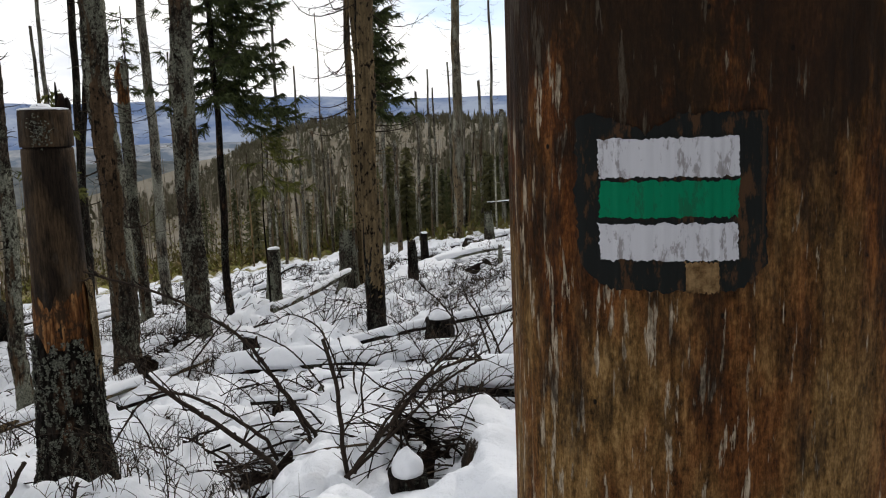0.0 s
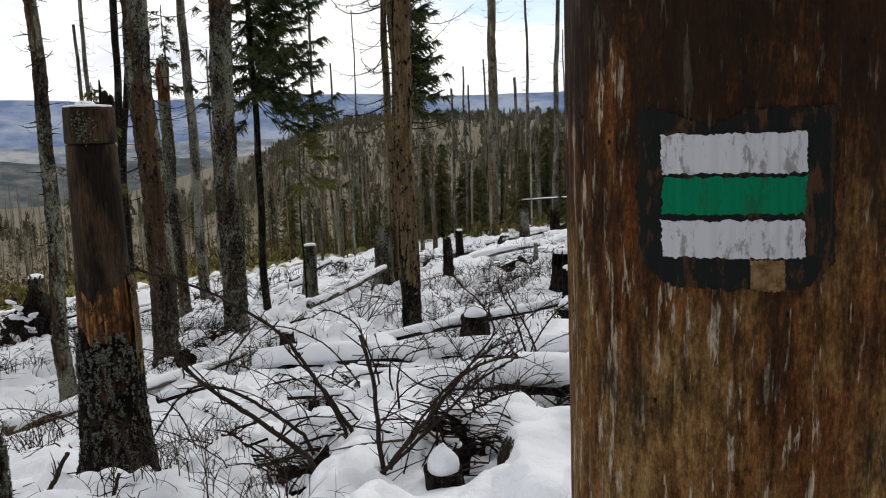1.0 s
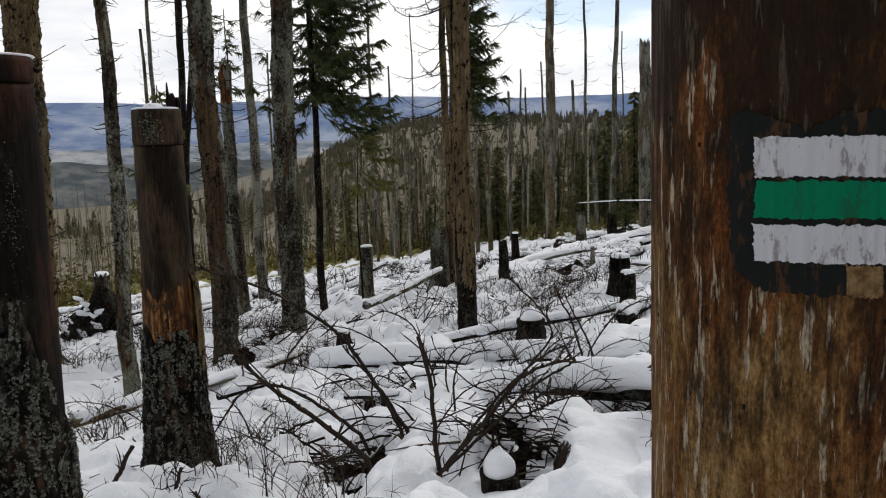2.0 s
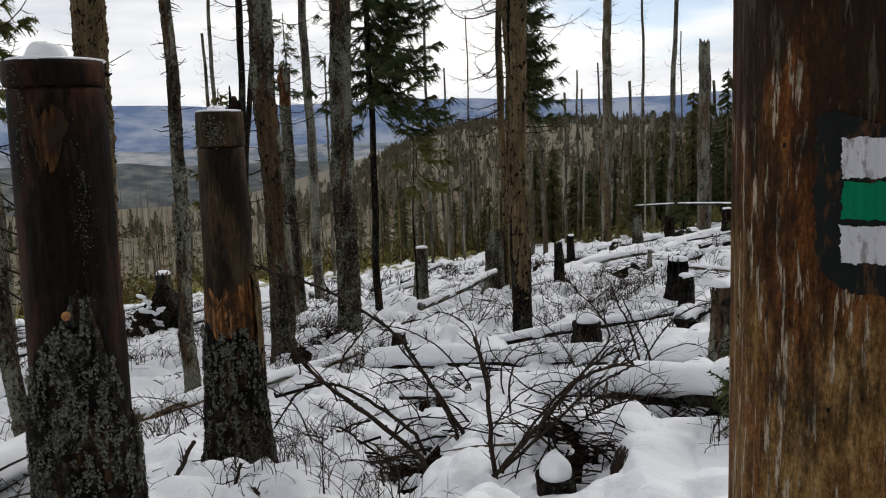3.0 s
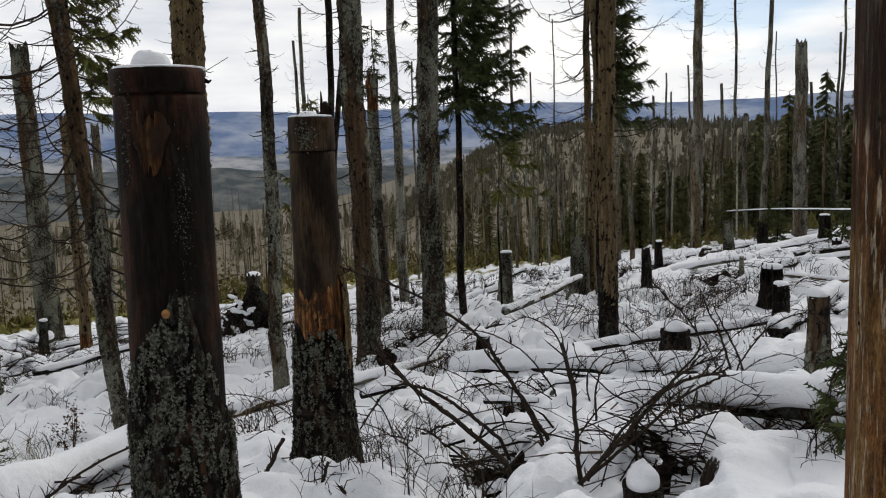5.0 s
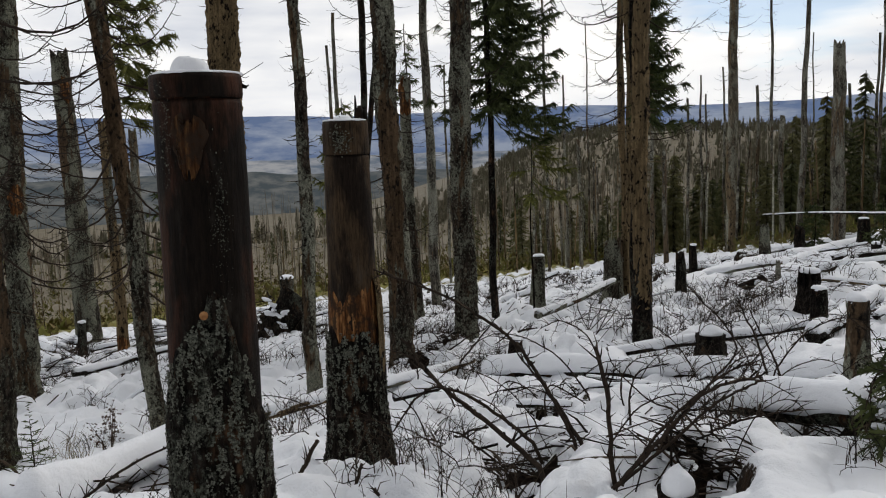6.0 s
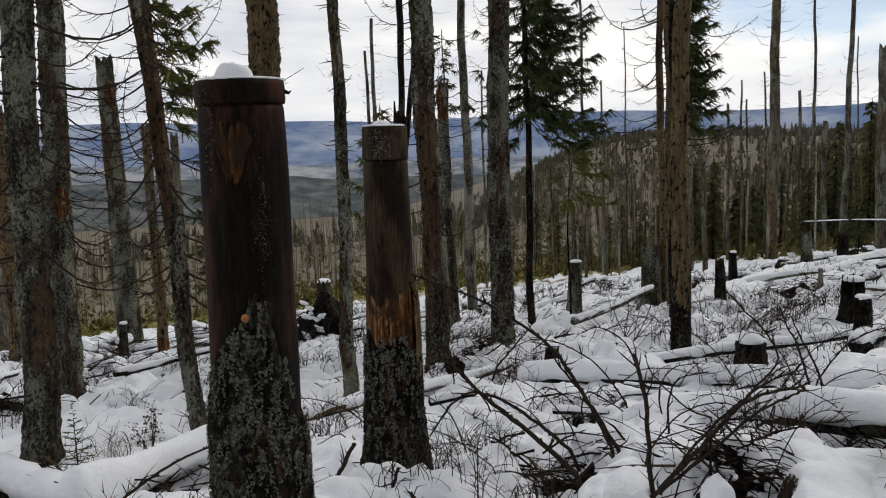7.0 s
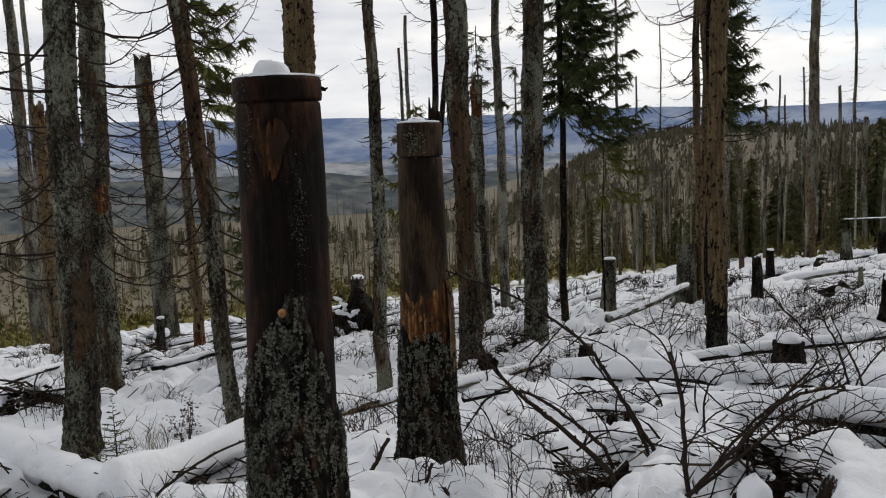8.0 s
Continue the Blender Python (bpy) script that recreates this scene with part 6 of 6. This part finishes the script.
def shrub(x, y, h, leaves, seed):
    """A little shrub with withered leaves still on."""
    rnd = random.Random(seed)
    e = thing("withered_shrub", (x, y, ground_z(x, y) - 0.03), "small shrub with withered dark leaves in snow", "shrub", "withered shrubs")
    g, f = Geo(), Geo()
    for _ in range(5):
        top = Vector((rnd.gauss(0, 0.1), rnd.gauss(0, 0.1), h * rnd.uniform(0.6, 1)))
        g.tube([(0, 0, -0.05), top * 0.5 + Vector((0.02, 0, 0)), top], [0.006, 0.004, 0.002], 4, False)
        for _ in range(leaves // 5):
            o = top * rnd.uniform(0.3, 1.0) + Vector((rnd.gauss(0, 0.05), rnd.gauss(0, 0.05), rnd.gauss(0, 0.04)))
            d = Vector((rnd.gauss(0, 1), rnd.gauss(0, 1), rnd.gauss(-0.3, 0.6))).normalized() * rnd.uniform(0.025, 0.05)
            w = d.cross(Vector((0.3, 0.2, 1))).normalized() * 0.014
            f.poly(o, o + d * 0.5 + w, o + d, o + d * 0.5 - w)
    part("stems", g, TWIG, e)
    tagged(part("leaves", f, SHRUB, e, "withered dark brown leaves", smooth=False), kind="stuff")


def grass_tuft(x, y, blades, h, seed):
    rnd = random.Random(seed)
    e = thing("grass_tuft", (x, y, ground_z(x, y) - 0.02), "dry straw grass tuft sticking out of snow", "grass", "grass tufts")
    g = Geo()
    for _ in range(blades):
        o = Vector((rnd.gauss(0, 0.1), rnd.gauss(0, 0.1), -0.02))
        d = Vector((rnd.gauss(0, 0.35), rnd.gauss(0, 0.35), 1)).normalized() * h * rnd.uniform(0.5, 1)
        w = 0.0022
        g.tube([o, o + d * 0.6, o + d + Vector((rnd.gauss(0, 0.06), rnd.gauss(0, 0.06), -0.03))], [w, w * 0.8, w * 0.3], 3, False)
    tagged(part("straw", g, GRASS, e), kind="stuff")


def fallen_twigs():
    """Broken twigs and bark bits lying flat on the snow between the logs."""
    rnd = random.Random(23)
    g = Geo()
    for _ in range(7000):
        a = radians(rnd.uniform(-16, 48))
        r = 5.2 + 26 * rnd.random() ** 1.1
        x, y = -r * math.sin(a), r * math.cos(a)
        if float(vnoise(x * 0.7 + 5, y * 0.7, 78)) < 0.45 or (x < -4.2 and y < 11) or r < 6.5 or (r < 11 and rnd.random() < 0.72):
            continue
        t, ln = rnd.random() * 6.28, rnd.uniform(0.03, 0.3) * (0.7 + r / 30)
        w = rnd.uniform(0.002, 0.007) * (0.7 + r / 16)
        dx, dy = ln * math.cos(t), ln * math.sin(t)
        p = Vector((x, y, ground_z(x, y) + w * 0.6))
        q = Vector((x + dx, y + dy, ground_z(x + dx, y + dy) + w * rnd.uniform(0.3, 6)))
        mid = p.lerp(q, 0.5) + Vector((rnd.gauss(0, 0.1) * ln, rnd.gauss(0, 0.1) * ln, rnd.uniform(0, 0.15) * ln))
        g.tube([p, mid, q], [w, w * 0.85, w * 0.4], 4, False)
    tagged(part("fallen_twigs", g, TWIG), "broken brown twigs lying scattered on the snow", "twigs", kind="stuff")


undergrowth()
fallen_twigs()
root_plate()


def snowy_sticks():
    """Fallen branches lying about the clearing, half under snow."""
    rnd = random.Random(44)
    for i in range(96):
        a, r = radians(rnd.uniform(-14, 46)), 7.5 + 26.5 * rnd.random() ** 0.8
        x, y = -r * math.sin(a), r * math.cos(a)
        if x < -4.2 and y < 9.5:
            continue
        t, ln = rnd.uniform(-1.4, 1.6), rnd.uniform(0.3, 1.2) * (1 + r / 40)
        dx, dy = 0.5 * ln * math.cos(t), 0.5 * ln * math.sin(t)
        w = rnd.uniform(0.010, 0.030) * (1 + r / 30)
        log("fallen dark branch lying half under snow", (x - dx, y - dy, ground_z(x - dx, y - dy) + w), (x + dx, y + dy, ground_z(x + dx, y + dy) + w * rnd.uniform(0.5, 4)), w, (DARKBARK, DARKBARK, LICHEN)[i % 3], rnd.uniform(0.2, 0.9))


snowy_sticks()


def edge_logs():
    """Thin trunks felled by wind and beetle, criss-cross towards the edge of the clearing."""
    rnd = random.Random(57)
    for i in range(64):
        a, r = radians(rnd.uniform(-13, 40)), rnd.uniform(15, 42)
        x, y = -r * math.sin(a), r * math.cos(a)
        t, ln = a + rnd.gauss(0.1, 0.35) + rnd.choice((0, 0, 0, 1.2)), rnd.uniform(1.0, 5.5) * min(1.0, r / 30)
        dx, dy = 0.5 * ln * math.cos(t), 0.5 * ln * math.sin(t)
        w = rnd.uniform(0.03, 0.085)
        log("dark windthrown trunk near the clearing's edge", (x - dx, y - dy, ground_z(x - dx, y - dy) + w * 1.5), (x + dx, y + dy, ground_z(x + dx, y + dy) + w * rnd.uniform(1, 5)), w, (DARKBARK, LICHEN, DARKBARK, GREY)[i % 4], rnd.uniform(0.3, 1.1))


edge_logs()


def litter_patch(x, y, rx, ry):
    """A hollow where dark needles, rotten bark and twigs lie bare of snow."""
    seed = int(abs(x * 71 + y * 37)) + 3
    rnd = random.Random(seed)
    e = thing("bare_litter", (x, y, 0), "dark wet litter and rotten twigs bare of snow", "litter", "bare litter")
    rows, cols = 12, 44
    g = Geo()
    for i in range(rows):
        k = i / (rows - 1)
        for c in range(cols):
            a = 2 * math.pi * c / cols
            q = 0.55 + 0.9 * float(vnoise(np.array(math.cos(a) * 1.6 + seed), np.array(math.sin(a) * 1.6), 71)) - 0.5 * float(vnoise(np.array(a * 3.5), np.array(seed * 1.0), 72))
            px, py = rx * q * k * math.cos(a), ry * q * k * math.sin(a)
            h = 0.045 * (1 - k ** 3) + 0.035 * (rnd.random() - 0.45) * (1 - k) - 0.06 * k ** 8
            g.v.append(Vector((px, py, ground_z(x + px, y + py) + h)))
    g.f = grid_faces(rows, cols)
    part("litter", g, LITTER, e, smooth=False)
    t = Geo()
    for _ in range(64):
        a, q = rnd.random() * 6.28, 1.25 * rnd.random() ** 0.5
        px, py = rx * q * math.cos(a) * 0.9, ry * q * math.sin(a) * 0.9
        o = Vector((px, py, ground_z(x + px, y + py) + rnd.uniform(0.02, 0.12)))
        d = Vector((rnd.gauss(0, 1), rnd.gauss(0, 0.6), rnd.gauss(0.1, 0.35))).normalized() * rnd.uniform(0.05, 0.24) * (0.6 + rx)
        w = rnd.uniform(0.003, 0.011) * (0.7 + rx)
        t.tube([o - d, o + Vector((0, 0, 0.03)), o + d], [w, w * 0.9, w * 0.4], 4, False)
    tagged(part("brushwood", t, TWIG, e), kind="stuff")
    for i in range(11):
        a, q = rnd.random() * 6.28, rnd.uniform(0.2, 1.0)
        px, py = rx * q * math.cos(a), ry * q * math.sin(a)
        c = part("snow_clump", snow_cap(rnd.uniform(0.08, 0.2) * rx, rnd.uniform(0.04, 0.10) * rx, seed + i), SNOW, e)
        c.location = (px, py, ground_z(x + px, y + py) + 0.025)
        c.rotation_euler = (rnd.gauss(0, 0.2), rnd.gauss(0, 0.2), a)


litter_patch(-0.16, 5.70, 0.30, 0.26)
litter_patch(-1.58, 6.55, 0.52, 0.44)
litter_patch(0.62, 6.74, 0.60, 0.46)
litter_patch(-1.87, 8.92, 0.30, 0.26)
litter_patch(-4.36, 13.2, 0.50, 0.40)
litter_patch(-4.68, 6.1, 0.52, 0.48)
litter_patch(-6.6, 5.72, 0.74, 0.56)
litter_patch(-7.5, 6.2, 0.72, 0.58)
litter_patch(-1.29, 8.66, 0.20, 0.10)
litter_patch(-4.23, 12.78, 0.30, 0.20)
litter_patch(-1.67, 24.73, 0.50, 0.60)
litter_patch(0.93, 20.12, 0.50, 0.50)
litter_patch(-3.63, 23.43, 0.50, 0.60)
litter_patch(1.71, 12.58, 0.40, 0.50)
litter_patch(3.48, 34.12, 0.90, 1.40)
litter_patch(3.62, 22.58, 0.80, 1.20)
litter_patch(-11.93, 35.76, 0.70, 1.20)
litter_patch(-5.62, 32.62, 0.60, 1.00)
litter_patch(-4.42, 11.92, 0.30, 0.30)
litter_patch(-16.06, 17.40, 0.80, 0.90)


def bare_bush(x, y, h, stems, seed, spread=0.3):
    """A leafless bush: several forked whippy stems out of one root."""
    rnd = random.Random(seed)
    e = thing("bare_bush", (x, y, ground_z(x, y) - 0.04), "leafless dark bush of thin upright stems in snow", "bush", "bare bushes")
    for _ in range(stems):
        d = Vector((rnd.gauss(0, spread), rnd.gauss(0, spread), 1)) * h * rnd.uniform(0.5, 1.1)
        o = Vector((rnd.gauss(0, 0.08), rnd.gauss(0, 0.08), -0.04))
        side = Vector((rnd.gauss(0, 0.12), rnd.gauss(0, 0.12), 0)) * h
        line = [o + d * k + side * math.sin(k * 3) + Vector((0, 0, -0.12 * h * k ** 3)) for k in (0, 0.25, 0.5, 0.75, 1)]
        w = rnd.uniform(0.003, 0.006) * (0.6 + h)
        g = Geo().tube(line, [w, w * 0.85, w * 0.7, w * 0.5, w * 0.25], 4, False)
        for _ in range(rnd.randrange(4, 10)):
            k = rnd.randrange(1, 4)
            p = line[k].lerp(line[k + 1], rnd.random())
            t = Vector((rnd.gauss(0, 0.7), rnd.gauss(0, 0.7), rnd.uniform(0.1, 1))).normalized() * rnd.uniform(0.08, 0.3) * h
            g.tube([p, p + t * 0.5, p + t + Vector((0, 0, -0.02))], [w * 0.5, w * 0.4, w * 0.2], 3, False)
        part("stem", g, TWIG, e)


def arching_stems():
    """Thin whippy stems bowed over by the snow among the logs."""
    rnd = random.Random(91)
    for i in range(34):
        x, y = rnd.uniform(-3.2, 1.3), rnd.uniform(5.4, 9.8)
        ln, side = rnd.uniform(0.5, 1.5), rnd.choice((-1, 1))
        az = rnd.gauss(0, 0.5)
        dx, dy = side * ln * math.cos(az), ln * math.sin(az) * 0.6
        z, up = ground_z(x, y), rnd.uniform(0.2, 0.7)
        droop = rnd.uniform(-0.1, 0.8) * up
        stem("thin dark whippy stem bowed over the snow", ((x, y, z), (x + dx * 0.3, y + dy * 0.3, z + up * 0.75), (x + dx * 0.7, y + dy * 0.7, z + up), (x + dx, y + dy, z + up - droop)), rnd.uniform(0.003, 0.008), 0.3)


bare_bush(-1.95, 13.2, 1.0, 12, 1)
bare_bush(-5.6, 21.0, 1.3, 9, 2)
bare_bush(-6.3, 19.0, 0.9, 8, 3)
bare_bush(-4.3, 13.2, 0.9, 9, 4)
bare_bush(0.7, 13.6, 0.8, 10, 5)
bare_bush(-3.4, 11.8, 0.7, 8, 6)
bare_bush(-0.5, 12.6, 0.7, 8, 7)
bare_bush(1.3, 12.8, 0.7, 8, 8)
bare_bush(-2.9, 11.0, 0.6, 7, 9, 0.5)
bare_bush(-2.2, 8.6, 0.5, 7, 10, 0.5)
bare_bush(-4.3, 7.6, 0.5, 7, 11, 0.4)
bare_bush(-13.2, 14.2, 0.8, 9, 12, 0.5)
bare_bush(-15.0, 17.0, 1.0, 9, 13, 0.5)
arching_stems()
sapling(-6.35, 6.32, 0.8, 3)
shrub(-6.2, 7.22, 0.65, 220, 4)
shrub(-4.38, 7.7, 0.5, 60, 14)
grass_tuft(-6.5, 7.0, 50, 0.45, 5)
grass_tuft(-5.95, 7.9, 25, 0.45, 6)
grass_tuft(-6.9, 7.9, 30, 0.4, 7)


def snowy_spruce(x, y, h, seed):
    """A knee-high spruce weighed down with snow."""
    z = ground_z(x, y)
    e = live_spruce("small snow-laden spruce beside the fallen logs", (x, y, z), h, 0.012, 0.28, 0.1, 15, NEEDLE, seed, dense=0.6)
    rnd = random.Random(seed)
    for i in range(44):
        k, a = rnd.uniform(0.12, 0.95), rnd.random() * 6.28
        q = 0.3 * (1.05 - k) * rnd.uniform(0.4, 1)
        c = part("snow_clump", snow_cap(rnd.uniform(0.025, 0.06), rnd.uniform(0.012, 0.03), i), SNOW, e)
        c.location = (q * math.cos(a), q * math.sin(a), h * k - 0.3 * q)
        c.rotation_euler = (rnd.gauss(0, 0.25), rnd.gauss(0, 0.25), a)


snowy_spruce(1.20, 6.0, 0.8, 88)
snowy_spruce(1.30, 6.6, 0.75, 89)
brash("dark tangle of dead twigs in a snow hollow", -0.35, 5.65, 60, 0.5, 21)
brash("dark tangle of dead twigs in a snow hollow", -1.6, 6.7, 60, 0.5, 22)
brash("dark tangle of dead twigs under a snowy log", 0.75, 6.9, 50, 0.5, 23)
brash("big heap of dark dead branches partly under snow", -12.3, 10.4, 110, 1.1, 24, 0.6, 4.0, 16)
brash("heap of dead branches partly under snow", -14.3, 15.6, 50, 1.2, 25, 0.4, 2.6, 10)
brash("heap of dead branches partly under snow", -18.7, 20.8, 60, 1.5, 26, 0.5, 3.0, 12)
brash("heap of dead branches partly under snow", -23.6, 21.4, 60, 1.5, 27, 0.5, 3.0, 12)
brash("heap of dead branches partly under snow", -17.4, 23.6, 50, 1.4, 28, 0.5, 3.0, 10)
for bx, by, bs in ((-3.2, 12.4, 0.6), (-5.2, 15.5, 0.8), (-1.8, 15.4, 0.7), (0.9, 17.5, 0.8), (-3.2, 19.5, 0.9), (-6.5, 20.5, 1.0), (1.9, 12.6, 0.6), (2.6, 22.0, 1.0), (-8.5, 22.5, 1.1), (0.2, 24.0, 1.1), (-4.6, 25.5, 1.2), (3.6, 27.0, 1.2), (-8.0, 13.0, 0.8), (-1.2, 9.6, 0.5), (2.2, 16.8, 0.7)):
    brash("thin scatter of dead twigs on the snow", bx, by, 34, bs, int(50 + bx * 3 + by * 7), 0.12)
